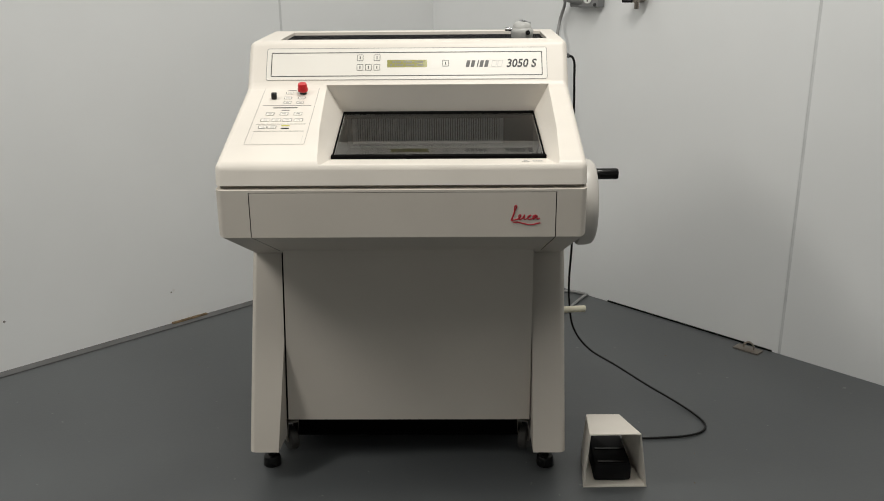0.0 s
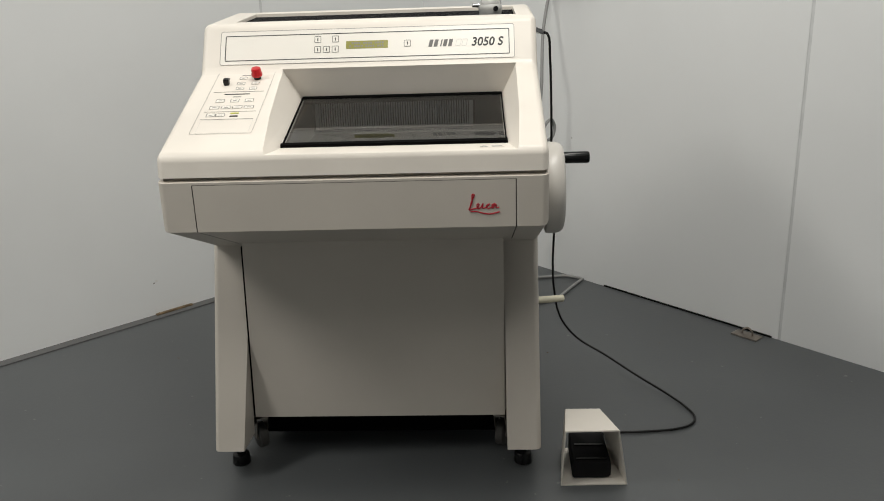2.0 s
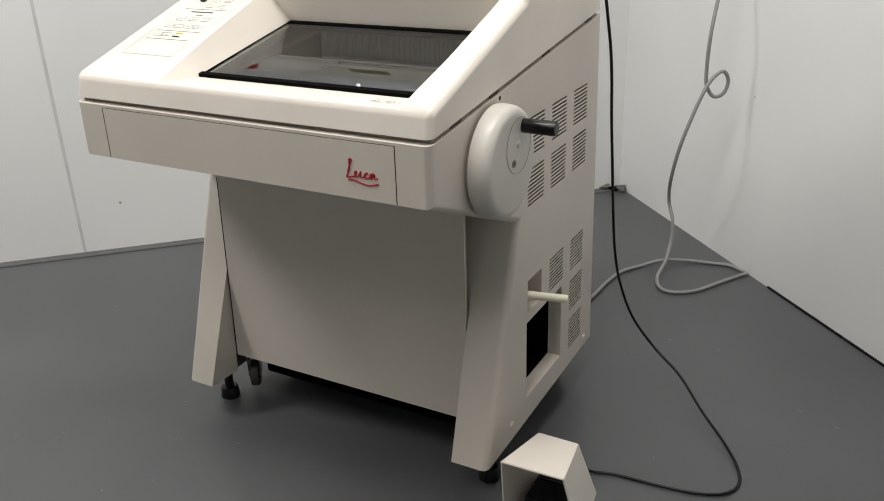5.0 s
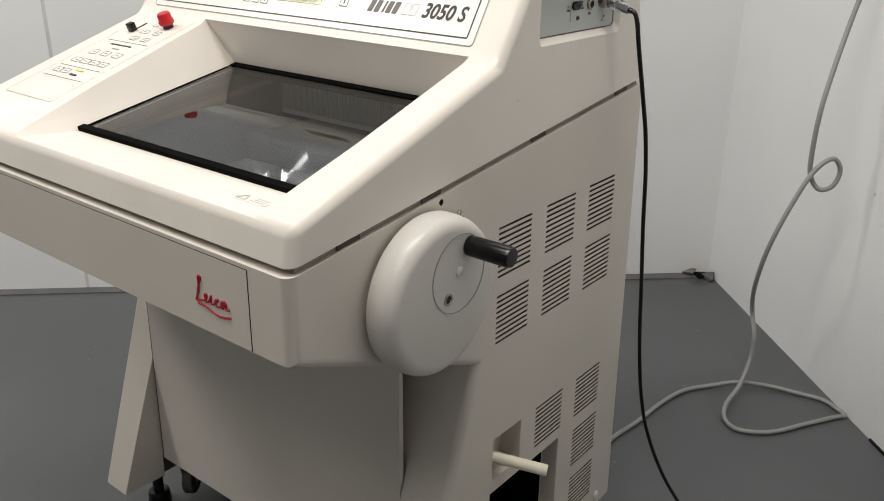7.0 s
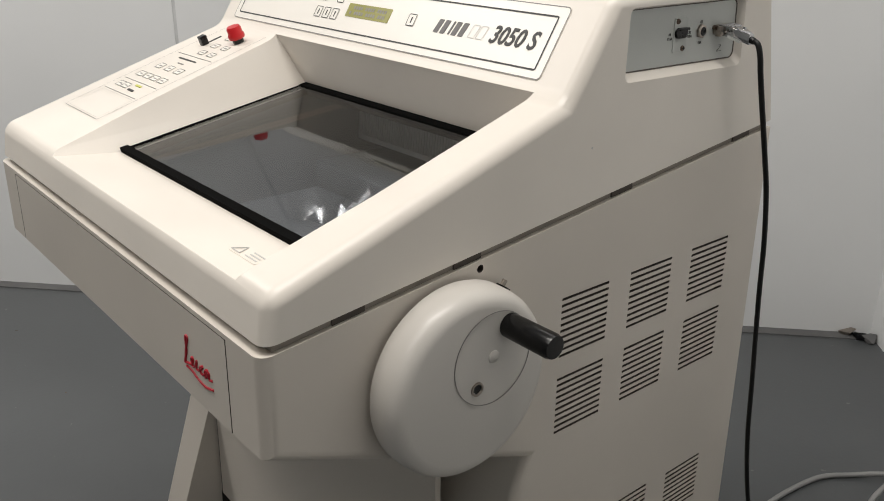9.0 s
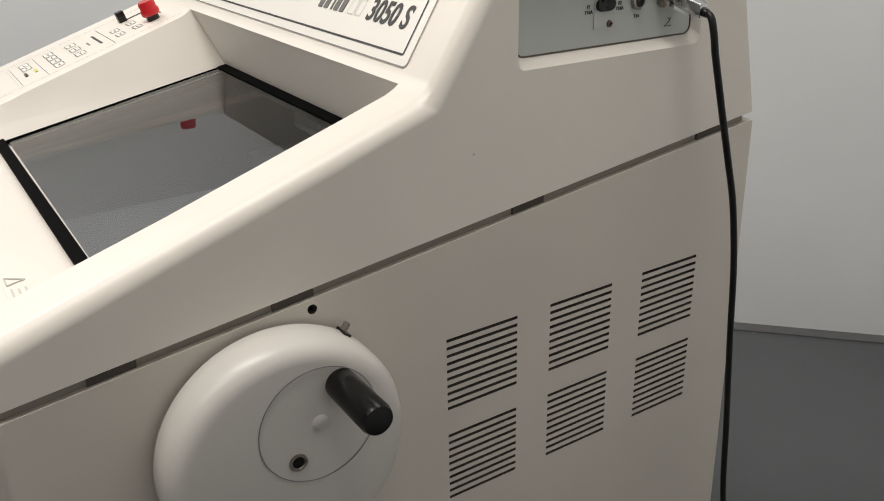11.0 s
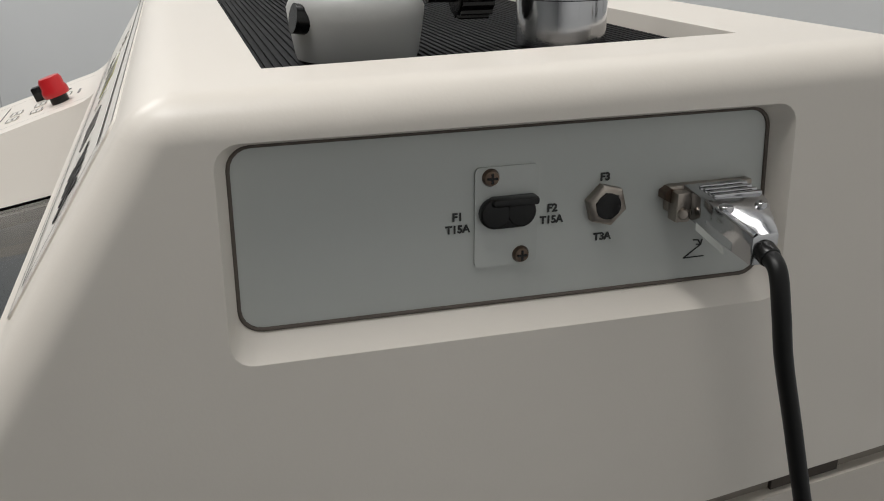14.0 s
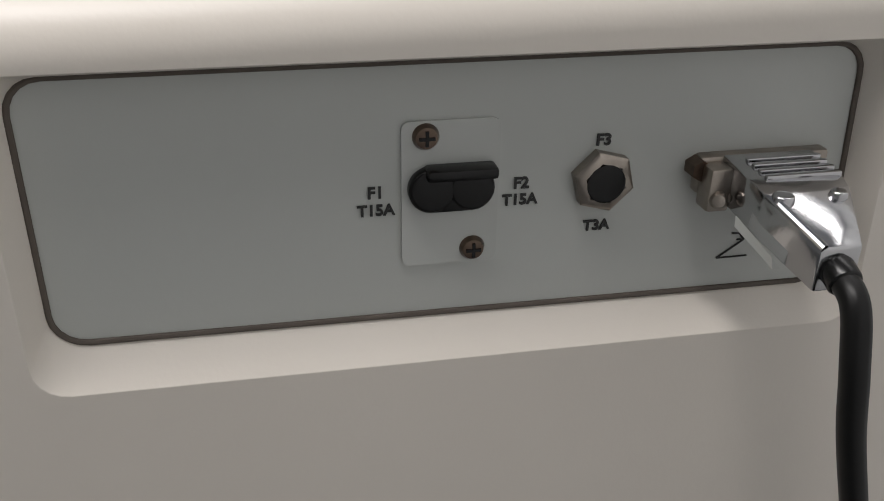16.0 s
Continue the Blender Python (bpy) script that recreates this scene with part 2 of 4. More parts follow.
def slab(w, h, t=0.0008, r=0.0, cx=0.0, cy=0.0, bm=None):
    """A thin plate, w by h, with rounded corners, its foot at z 0."""
    own = bmesh.new()
    pts = []
    n = 5 if r else 1
    for sx, sy, a0 in ((1, 1, 0), (-1, 1, 90), (-1, -1, 180), (1, -1, 270)):
        for k in range(n):
            a = radians(a0 + (90 * k / (n - 1) if n > 1 else 0))
            pts.append((cx + sx * (w / 2 - r) + r * math.cos(a) * (1 if r else 0), cy + sy * (h / 2 - r) + r * math.sin(a) * (1 if r else 0)))
    lo = [own.verts.new((x, y, -0.0004)) for x, y in pts]
    hi = [own.verts.new((x, y, t)) for x, y in pts]
    own.faces.new(lo[::-1])
    own.faces.new(hi)
    for i in range(len(pts)):
        j = (i + 1) % len(pts)
        own.faces.new((lo[i], lo[j], hi[j], hi[i]))
    return merge(bm, own)


def ring(w, h, line, r=0.004, t=0.0006, cx=0.0, cy=0.0, bm=None):
    """A thin printed outline, w by h, with rounded corners."""
    own = bmesh.new()
    loops = []
    n = 5
    for d in (0, line):
        rr = max(r - d, 0.0003)
        pts = []
        for sx, sy, a0 in ((1, 1, 0), (-1, 1, 90), (-1, -1, 180), (1, -1, 270)):
            for k in range(n):
                a = radians(a0 + 90 * k / (n - 1))
                pts.append((cx + sx * (w / 2 - d - rr) + rr * math.cos(a), cy + sy * (h / 2 - d - rr) + rr * math.sin(a)))
        loops.append([own.verts.new((x, y, t)) for x, y in pts])
    for i in range(len(loops[0])):
        j = (i + 1) % len(loops[0])
        own.faces.new((loops[0][i], loops[0][j], loops[1][j], loops[1][i]))
    return merge(bm, own)


# ---- room ----
CORNER = Vector((0.026, 2.140, 0))
ALONG_R = Vector((0.7071, -0.7071, 0))
ALONG_L = Vector((-0.7268, -0.6868, 0))
REACH, HIGH = 4.7, 2.7
IN_R = Vector((-0.7071, -0.7071, 0))
IN_L = Vector((0.6868, -0.7268, 0))


def wall_block(a, along, inward, s0, s1, z0, z1, depth, lift=0.0):
    """A block on the wall line from a: from s0 to s1 along it, its face at lift, depth thick to the outside."""
    bm = bmesh.new()
    for s in (s0, s1):
        for d in (lift, lift - depth):
            for z in (z0, z1):
                bm.verts.new(a + along * s + inward * d + Vector((0, 0, z)))
    bmesh.ops.convex_hull(bm, input=bm.verts)
    return bm


FAR = CORNER + ALONG_R * REACH + ALONG_L * REACH
bm = bmesh.new()
for p in (CORNER, CORNER + ALONG_R * REACH, FAR, CORNER + ALONG_L * REACH):
    out = (p - (CORNER + FAR) / 2).normalized() * 0.3
    for z in (0, -0.08):
        bm.verts.new(p + out + Vector((0, 0, z)))
bmesh.ops.convex_hull(bm, input=bm.verts)
floor = tagged(link_mesh("floor", bm, FLOORGREY), "grey painted floor with faint specks and scuffs", "floor", kind="structure")
bm = bmesh.new()
for p in (CORNER, CORNER + ALONG_R * REACH, FAR, CORNER + ALONG_L * REACH):
    out = (p - (CORNER + FAR) / 2).normalized() * 0.3
    for z in (HIGH, HIGH + 0.08):
        bm.verts.new(p + out + Vector((0, 0, z)))
bmesh.ops.convex_hull(bm, input=bm.verts)
tagged(link_mesh("ceiling", bm, CEIL), "plain grey ceiling", "ceiling", kind="structure")

wall_east = tagged(link_mesh("wall_east", wall_block(CORNER, ALONG_R, IN_R, -0.15, REACH, 0, HIGH, 0.12, -0.0015), JOINT), "white panelled wall with narrow vertical joints", "wall", kind="structure")
wall_west = tagged(link_mesh("wall_west", wall_block(CORNER, ALONG_L, IN_L, -0.15, REACH, 0, HIGH, 0.12, -0.0015), JOINT), "white panelled wall with narrow vertical joints", "wall", kind="structure")
# two unseen walls close the room; their grey is chosen to weaken bounced light
tagged(link_mesh("wall_south", wall_block(FAR, -ALONG_L, -IN_R * 0 + (CORNER + ALONG_R * REACH - FAR).cross(Vector((0, 0, 1))).normalized() * -1, 0, REACH, 0, HIGH, 0.12), WALLGREY), "unseen grey wall closing the room", "wall", kind="structure")
tagged(link_mesh("wall_north", wall_block(FAR, -ALONG_R, (CORNER + ALONG_L * REACH - FAR).cross(Vector((0, 0, 1))).normalized(), 0, REACH, 0, HIGH, 0.12), WALLGREY), "unseen grey wall closing the room", "wall", kind="structure")
for wall, along, inward, joints in ((wall_east, ALONG_R, IN_R, (0.0, 1.680, 2.90, REACH)), (wall_west, ALONG_L, IN_L, (0.0, 0.773, 2.040, 3.3, REACH))):
    for s0, s1 in zip(joints, joints[1:]):
        part("panel", wall_block(CORNER, along, inward, s0 + (0.005 if s0 else 0.0), s1 - 0.005, 0.0, HIGH, 0.0015), WALLWHITE, wall)

# the strip of old sealant along the foot of the wall, with rust on it
trim = tagged(link_mesh("trim", wall_block(CORNER, ALONG_L, IN_L, 0.02, REACH, 0, 0.004, 0.040, 0.040), SEAL), "grey sealant strip along the wall's foot", "trim", kind="structure")
part("rust_stain", wall_block(CORNER, ALONG_L, IN_L, 1.19, 1.33, 0.0, 0.009, 0.012, 0.014), DIRT, trim)
tagged(link_mesh("baseboard", wall_block(CORNER, ALONG_R, IN_R, 0.98, 1.655, 0, 0.006, 0.004, 0.004), BLACK), "thin black joint along the wall's foot", "trim", kind="structure")


# ---- cryostat ----
XL, XR = -0.386, 0.392
SLOPE = 0.117
def seam(y):
    return 0.8185 + SLOPE * y


machine = thing("laboratory_cryostat", "large cream and beige laboratory cryostat standing on castors", "lab machine")

# lower cabinet
outline = [(-0.005, 0.712), (-0.004, seam(0) - 0.004), (0.748, seam(0.748) - 0.004), (0.766, 0.100), (0.170, 0.090), (0.322, 0.572)]
bm = prism(outline, XL, XR)
long_edges = [e for e in bm.edges if abs(e.verts[0].co.x - e.verts[1].co.x) < 1e-6]
bmesh.ops.bevel(bm, geom=[e for e in long_edges if all(v.co.y < 0.34 for v in e.verts)], offset=0.014, segments=4, profile=0.5, affect="EDGES")
for v in bm.verts:
    if v.co.x < -0.3 and v.co.z < 0.6:
        v.co.x -= 0.010 + (0.6 - v.co.z) * 0.020
knee = hull([(x, y, z) for x, y, z in ((-0.307, 0.275, 0.70), (-0.326, 0.280, 0.05), (0.309, 0.275, 0.70), (0.311, 0.280, 0.05), (-0.307, -0.05, 0.735), (-0.350, -0.05, 0.05), (0.309, -0.05, 0.735), (0.311, -0.05, 0.05))])
# the knee space is bounded above by the sloping underside
for v in knee.verts:
    if v.co.z > 0.5:
        v.co.z = 0.712 - (v.co.y + 0.005) * 0.428 - 0.004 if v.co.y > 0 else 0.704
chamber_low = box(-0.172, 0.328, 0.098, 0.562, 0.735, 0.98)
open_rim = box(0.362, 0.45, 0.364, 0.560, 0.152, 0.333)
# this cavity's faces are matt black: the opening's shade put into colour
open_box = box(0.18, 0.37, 0.366, 0.558, 0.154, 0.331)
tap_box = box(0.355, 0.45, 0.368, 0.442, 0.356, 0.428)
groove_l = box(-0.3165, -0.3145, -0.02, 0.27, 0.56, 0.8095)
groove_r = box(0.3265, 0.3285, -0.02, 0.27, 0.56, 0.8095)
groove_t = box(-0.3165, 0.3285, -0.02, 0.003, 0.8085, 0.8095)

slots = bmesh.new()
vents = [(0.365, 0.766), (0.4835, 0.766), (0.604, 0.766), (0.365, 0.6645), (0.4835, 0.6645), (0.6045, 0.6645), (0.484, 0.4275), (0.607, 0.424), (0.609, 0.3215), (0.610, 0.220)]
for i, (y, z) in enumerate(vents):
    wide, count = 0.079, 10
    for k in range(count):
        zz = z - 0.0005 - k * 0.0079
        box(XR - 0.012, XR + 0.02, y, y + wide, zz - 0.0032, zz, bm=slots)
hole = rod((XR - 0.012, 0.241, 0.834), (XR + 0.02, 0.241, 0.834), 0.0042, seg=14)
# cut faces of number 1 carry painted shade: louvre slots, hole, underside
body = baked("cabinet", bm, [BEIGE, SLOTDARK, STEEL, SEALSHADE], machine,
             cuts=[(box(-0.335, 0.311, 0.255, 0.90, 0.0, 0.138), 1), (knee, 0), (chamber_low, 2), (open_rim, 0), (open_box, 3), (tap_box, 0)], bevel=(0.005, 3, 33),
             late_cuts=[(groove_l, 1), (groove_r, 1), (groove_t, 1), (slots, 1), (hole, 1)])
tagged(body, "beige painted steel cabinet with louvred side")
# sheet between the legs
part("front_sheet", hull([(x, y, z) for x, z in ((-0.3195, 0.137), (-0.3045, 0.606), (0.3075, 0.137), (0.3075, 0.606)) for y in (0.255, 0.263)]), BEIGE, machine, "plain beige sheet between the two legs")
# black strip painting in the shade of the gap beside the leg
part("gap_shade", hull([(x, y, z) for x, z in ((-0.3245, 0.138), (-0.3198, 0.138), (-0.3090, 0.590), (-0.3048, 0.590)) for y in (0.2564, 0.2900)]), SEALSHADE, machine)
# black block added so that the space under the cabinet stays dark
part("under_shade_block", box(-0.328, 0.306, 0.360, 0.755, 0.030, 0.135, 0.004), SEALSHADE, machine, "black block added for the dark space under the cabinet")

for y, z in ((0.289, 0.128), (0.716, 0.121)):
    part("cap", move(lathe([(0.0095, -0.002), (0.0090, 0.0015), (0.0065, 0.0035), (0.0, 0.0042)], 20), Matrix.Translation((XR, y, z)) @ pose(0, 0, 0, 0, 90, 0)), BEIGE, machine, "small domed beige cap over a fixing")

# the dark joint between hood and cabinet, with spacers
bm = prism([(0.010, seam(0.01) - 0.008), (0.010, seam(0.01) + 0.012), (0.738, seam(0.738) + 0.012), (0.738, seam(0.738) - 0.008)], XL + 0.010, XR - 0.006)
joint = baked("joint", bm, [GROOVE], machine, cuts=[(box(-0.172, 0.328, 0.098, 0.562, 0.5, 1.0), 0)])
for y in (0.105, 0.245, 0.475, 0.705):
    b = prism([(y - 0.035, seam(y - 0.035) - 0.005), (y - 0.035, seam(y - 0.035) + 0.004), (y, seam(y) + 0.004), (y, seam(y) - 0.005)], XR - 0.02, XR - 0.004)
    part("spacer", b, SLOTDARK, machine)

# hood
ELBOW, TOPF, TOPB = (0.355, 0.983), (0.421, 1.085), (0.699, 1.092)
outline = [(0.0, seam(0) + 0.005), (0.007, 0.868), ELBOW, TOPF, TOPB, (0.746, seam(0.746) + 0.005)]
bm = prism(outline, XL, XR)
es = [e for e in bm.edges if not (e.verts[0].co.z < seam(e.verts[0].co.y) + 0.01 and e.verts[1].co.z < seam(e.verts[1].co.y) + 0.01)]
es = [e for e in es if not all(v.co.y > 0.67 for v in e.verts)]
bmesh.ops.bevel(bm, geom=es, offset=0.0145, segments=5, profile=0.5, affect="EDGES", clamp_overlap=True)
GL = {"bl": Vector((-0.151, 0.104, 0.859)), "br": Vector((0.313, 0.106, 0.858)), "tl": Vector((-0.157, 0.384, 0.911)), "tr": Vector((0.310, 0.384, 0.911))}
recess = hull([GL["bl"], GL["br"], GL["tl"], GL["tr"], (-0.174, -0.03, 0.8672), (0.338, -0.03, 0.8672),
               (-0.188, 0.361, 0.974), (0.338, 0.361, 0.974), (-0.208, 0.338, 1.026), (0.358, 0.338, 1.026),
               (-0.205, -0.03, 0.92), (0.366, -0.03, 0.92)])
opening = hull([(-0.1485, 0.108, 0.80), (0.310, 0.110, 0.80), (-0.1540, 0.380, 0.80), (0.307, 0.380, 0.80),
                (-0.1485, 0.108, 0.868), (0.310, 0.110, 0.868), (-0.1540, 0.380, 0.9130), (0.307, 0.380, 0.9130)])
hollow = hull([(x, y, z) for x in (-0.172, 0.328) for y, z in ((0.098, 0.7), (0.098, 0.846), (0.386, 0.898), (0.562, 0.935), (0.562, 0.7))])
RISE = 0.025
tray = hull([(x, y, z + RISE * (y - 0.447)) for x in (-0.318, 0.347) for y in (0.462, 0.654) for z in (1.0755, 1.14)])
pts = []
for cy, cz, a0 in ((0.639, 1.060, 0), (0.4535, 1.0595, 90), (0.453, 1.0105, 180), (0.642, 1.0085, 270)):
    for k in range(6):
        a = radians(a0 + 18 * k)
        pts.append((cy + 0.008 * math.cos(a), cz + 0.008 * math.sin(a)))
plate_outline = pts
# the recess widens downwards and to the back, where the cable comes out
rec_pts_out = [(y + (0.008 if y > 0.6 else -0.006), z - (0.013 if z < 1.03 else -0.004)) for y, z in pts]
for_plate = hull([(XR - 0.0095, y, z) for y, z in pts] + [(XR + 0.004, y, z) for y, z in rec_pts_out])
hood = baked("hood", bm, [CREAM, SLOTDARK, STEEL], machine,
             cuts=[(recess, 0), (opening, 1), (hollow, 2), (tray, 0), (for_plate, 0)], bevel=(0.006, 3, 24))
tagged(hood, "cream moulded hood with a sloping front")

# glass window
win = part("window_pane", hull([GL["bl"] + Vector((0.002, 0.002, 0.003)), GL["br"] + Vector((-0.002, 0.002, 0.003)), GL["tl"] + Vector((0.002, -0.002, 0.003)), GL["tr"] + Vector((-0.002, -0.002, 0.003)),
                                GL["bl"] + Vector((0.002, 0.002, 0.006)), GL["br"] + Vector((-0.002, 0.002, 0.006)), GL["tl"] + Vector((0.002, -0.002, 0.006)), GL["tr"] + Vector((-0.002, -0.002, 0.006))]), [GLASS, INNER], machine, "smoked glass sliding window")
for poly in win.data.polygons:
    poly.material_index = 0 if poly.normal.z > 0.5 else 1
win.visible_shadow = False


def bar(a, b, w, h, mat, name, parent):
    a, b = Vector(a), Vector(b)
    d = (b - a).normalized()
    up = Vector((0, -0.18, 0.98))
    s = d.cross(up).normalized()
    bm = hull([p + s * w * i + up * h * j for p in (a, b) for i in (-0.5, 0.5) for j in (0, 1)])
    return part(name, bm, mat, parent)


bar(GL["bl"] + Vector((-0.002, -0.006, 0.000)), GL["br"] + Vector((0.002, -0.004, 0.000)), 0.011, 0.0085, SEALSHADE, "front_seal", win)
bar(GL["tl"] + Vector((0, -0.004, 0.000)), GL["tr"] + Vector((0, -0.004, 0.000)), 0.019, 0.0072, SEALSHADE, "rear_seal", win)
bar(GL["bl"] + Vector((0.001, 0, 0.002)), GL["tl"] + Vector((0.001, 0, 0.002)), 0.003, 0.0050, SEALSHADE, "side_seal", win)
bar(GL["br"] + Vector((-0.001, 0, 0.002)), GL["tr"] + Vector((-0.001, 0, 0.002)), 0.003, 0.0050, SEALSHADE, "side_seal", win)

# evaporator grille in the cold chamber
grille = part("grille", bmesh.new(), FIN, machine, "pale grille of upright fins in the cold chamber")
gm = bmesh.new()
U = Vector((0, 0.006, 0.062))
for x0, x1, u0, u1 in ((-0.148, 0.242, -0.12, 0.0), (-0.148, 0.242, 1.0, 1.1), (-0.148, -0.139, 0.0, 1.0), (0.232, 0.242, 0.0, 1.0)):
    base = Vector((0, 0.467, 0.829))
    merge(gm, hull([base + Vector((x, d, 0)) + U * u for x in (x0, x1) for u in (u0, u1) for d in (0, 0.004)]))
gm.to_mesh(grille.data)
gm.free()
fin = hull([Vector((x, 0.467 + d, 0.829)) + U * u for x in (-0.0016, 0.0016) for u in (0, 1) for d in (0.001, 0.008)])
fin_me = bpy.data.meshes.new("fin")
fin.to_mesh(fin_me)
fin.free()
fin_me.materials.append(FIN)
for k in range(62):
    f = new("fin", fin_me)
    f.parent = grille
    f.location = (-0.1365 + k * 0.00598, 0, 0)
# black sheet that paints shade into the gaps between the fins
part("grille_gap_shade", hull([Vector((x, y, 0.829)) + U * u for x in (-0.152, 0.246) for u in (-0.1, 1.0) for y in (0.484, 0.489)]), SEALSHADE, machine)
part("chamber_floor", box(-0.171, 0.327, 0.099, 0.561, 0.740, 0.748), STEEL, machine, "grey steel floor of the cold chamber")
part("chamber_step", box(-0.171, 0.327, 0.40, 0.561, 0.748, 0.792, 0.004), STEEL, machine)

# control foil on the hood's left shoulder
D1 = Vector((0, 0.348, 0.115)).normalized()
M1 = frame_on((-0.2735, 0.007, 0.8682), (1, 0, 0), D1)
pad = part("control_panel", move(ring(0.131, 0.280, 0.0008, 0.005, cy=0.2215), M1), GREYINK, machine, "printed keypad outline on the hood's shoulder")


def on(m, bm):
    return move(bm, m)


for w, h, cy in ((0.112, 0.0005, 0.267), (0.112, 0.0005, 0.176), (0.112, 0.0005, 0.143)):
    part("divider", on(M1, slab(w, h, 0.0006, cy=cy)), GREYINK, pad)
keys = [(-0.003, 0.332, 0.017, 0.012), (-0.003, 0.306, 0.018, 0.012), (0.0295, 0.306, 0.017, 0.012), (-0.001, 0.282, 0.018, 0.012), (0.029, 0.282, 0.017, 0.012),
        (-0.032, 0.225, 0.019, 0.014), (0.0, 0.225, 0.019, 0.014), (0.032, 0.225, 0.019, 0.014),
        (-0.038, 0.195, 0.021, 0.013), (-0.0126, 0.195, 0.021, 0.013), (0.0117, 0.195, 0.021, 0.013), (0.0373, 0.195, 0.021, 0.013),
        (-0.038, 0.161, 0.0195, 0.013), (-0.0175, 0.161, 0.0195, 0.013)]
for x, y, w, h in keys:
    k = part("key", on(M1, slab(w, h, 0.0005, 0.002, x, y)), FOIL, pad)
    part("key_outline", on(M1, ring(w, h, 0.0011, 0.002, 0.0007, x, y)), INK, k)
    part("key_mark", on(M1, slab(w * 0.42, h * 0.16, 0.0007, cx=x, cy=y)), GREYINK, k)
part("print_bar", on(M1, slab(0.056, 0.0030, 0.0006, cx=-0.0016, cy=0.2556)), INK, pad)
part("print_bar", on(M1, slab(0.018, 0.0022, 0.0006, cx=0.001, cy=0.243)), GREYINK, pad)
part("print_bar", on(M1, slab(0.020, 0.0022, 0.0006, cx=0.002, cy=0.346)), GREYINK, pad)
part("indicator", on(M1, slab(0.018, 0.0035, 0.0012, 0.001, 0.012, 0.168)), LEDGREEN, pad, "yellow-green indicator lamp")
part("indicator", on(M1, slab(0.018, 0.0035, 0.0012, 0.001, 0.0125, 0.155)), INK, pad, "dark indicator lamp")
part("label_field", on(M1, ring(0.111, 0.054, 0.0005, 0.003, 0.0006, 0.002, 0.112)), PALEINK, pad)
part("slider_slot", on(M1, slab(0.004, 0.036, 0.0006, 0.001, -0.036, 0.316)), INK, pad)
sl = bmesh.new()
box(-0.041, -0.029, 0.298, 0.309, 0, 0.014, 0.001, bm=sl)
part("slider_knob", on(M1, sl), BLACK, pad, "black slide switch")
st = part("emergency_stop", on(M1, lathe([(0.0, 0.0), (0.0085, 0.0), (0.0085, 0.008), (0.0, 0.008)], 24)), BLACK, pad)
st.data.transform(Matrix.Translation(D1 * 0.330 + Vector((0.0295, 0, 0))))
st2 = part("button_cap", on(M1, lathe([(0.0, 0.007), (0.0115, 0.007), (0.0125, 0.009), (0.0125, 0.013), (0.0108, 0.016), (0.0112, 0.022), (0.0096, 0.0255), (0.0, 0.0262)], 28)), RED, st, "red push button cap")
st2.data.transform(Matrix.Translation(D1 * 0.330 + Vector((0.0295, 0, 0))))

# display foil on the steep upper face
D2 = (Vector((0, *TOPF)) - Vector((0, *ELBOW))).normalized()
M2 = frame_on((0.0, *ELBOW), (1, 0, 0), D2)
disp = part("display_panel", on(M2, slab(0.682, 0.085, 0.0008, 0.006, 0.0, 0.0595)), FOIL, machine, "white display panel with a black border")
part("outer_line", on(M2, ring(0.682, 0.085, 0.0012, 0.006, 0.001, 0.0, 0.0595)), GREYINK, disp)
part("inner_line", on(M2, ring(0.659, 0.064, 0.0020, 0.003, 0.0012, 0.0, 0.0585)), INK, disp)
lc = part("lcd", on(M2, slab(0.097, 0.0195, 0.0013, 0.001, 0.0015, 0.0595)), LCD, disp, "yellow-green character display")
for r_ in range(2):
    for k in range(15):
        if (k * 7 + r_ * 3) % 5 != 0:
            part("character", on(M2, slab(0.0036, 0.0046, 0.0015, cx=-0.0375 + k * 0.0054, cy=0.0635 - r_ * 0.0078)), GREYINK, lc)
for x, y in ((-0.113, 0.0755), (-0.072, 0.0755), (-0.113, 0.0500), (-0.0925, 0.0500), (-0.072, 0.0500), (0.095, 0.0596)):
    k = part("key", on(M2, slab(0.0155, 0.0165, 0.0012, 0.002, x, y)), FOIL, disp)
    part("key_outline", on(M2, ring(0.0155, 0.0165, 0.0011, 0.002, 0.0015, x, y)), INK, k)
    part("key_mark", on(M2, slab(0.0022, 0.008, 0.0015, 0.0005, x, y)), INK, k)
# the maker's name as slanted block shapes, then the model figures
for k in range(5):
    own = slab(0.0084 if k != 2 else 0.0030, 0.0175, 0.0014, 0.0012)
    for v in own.verts:
        v.co.x += 0.22 * v.co.y + 0.1495 + k * 0.0120 - (0.003 if k > 2 else 0)
        v.co.y += 0.0580
    part("name_block", on(M2, own), DARKGREY, disp)
for x in (0.213, 0.227):
    own = ring(0.0115, 0.0170, 0.0008, 0.002, 0.0014)
    for v in own.verts:
        v.co.x += 0.22 * v.co.y + x
        v.co.y += 0.0580
    part("name_block", on(M2, own), PALEINK, disp)
lettering("model_print", "3050 S", 0.0300, M2 @ Matrix.Translation((0.2775, 0.0578, 0.0013)) @ Matrix.Diagonal((0.88, 1, 1, 1)), INK, disp, shear=0.2, bold=0.0006)

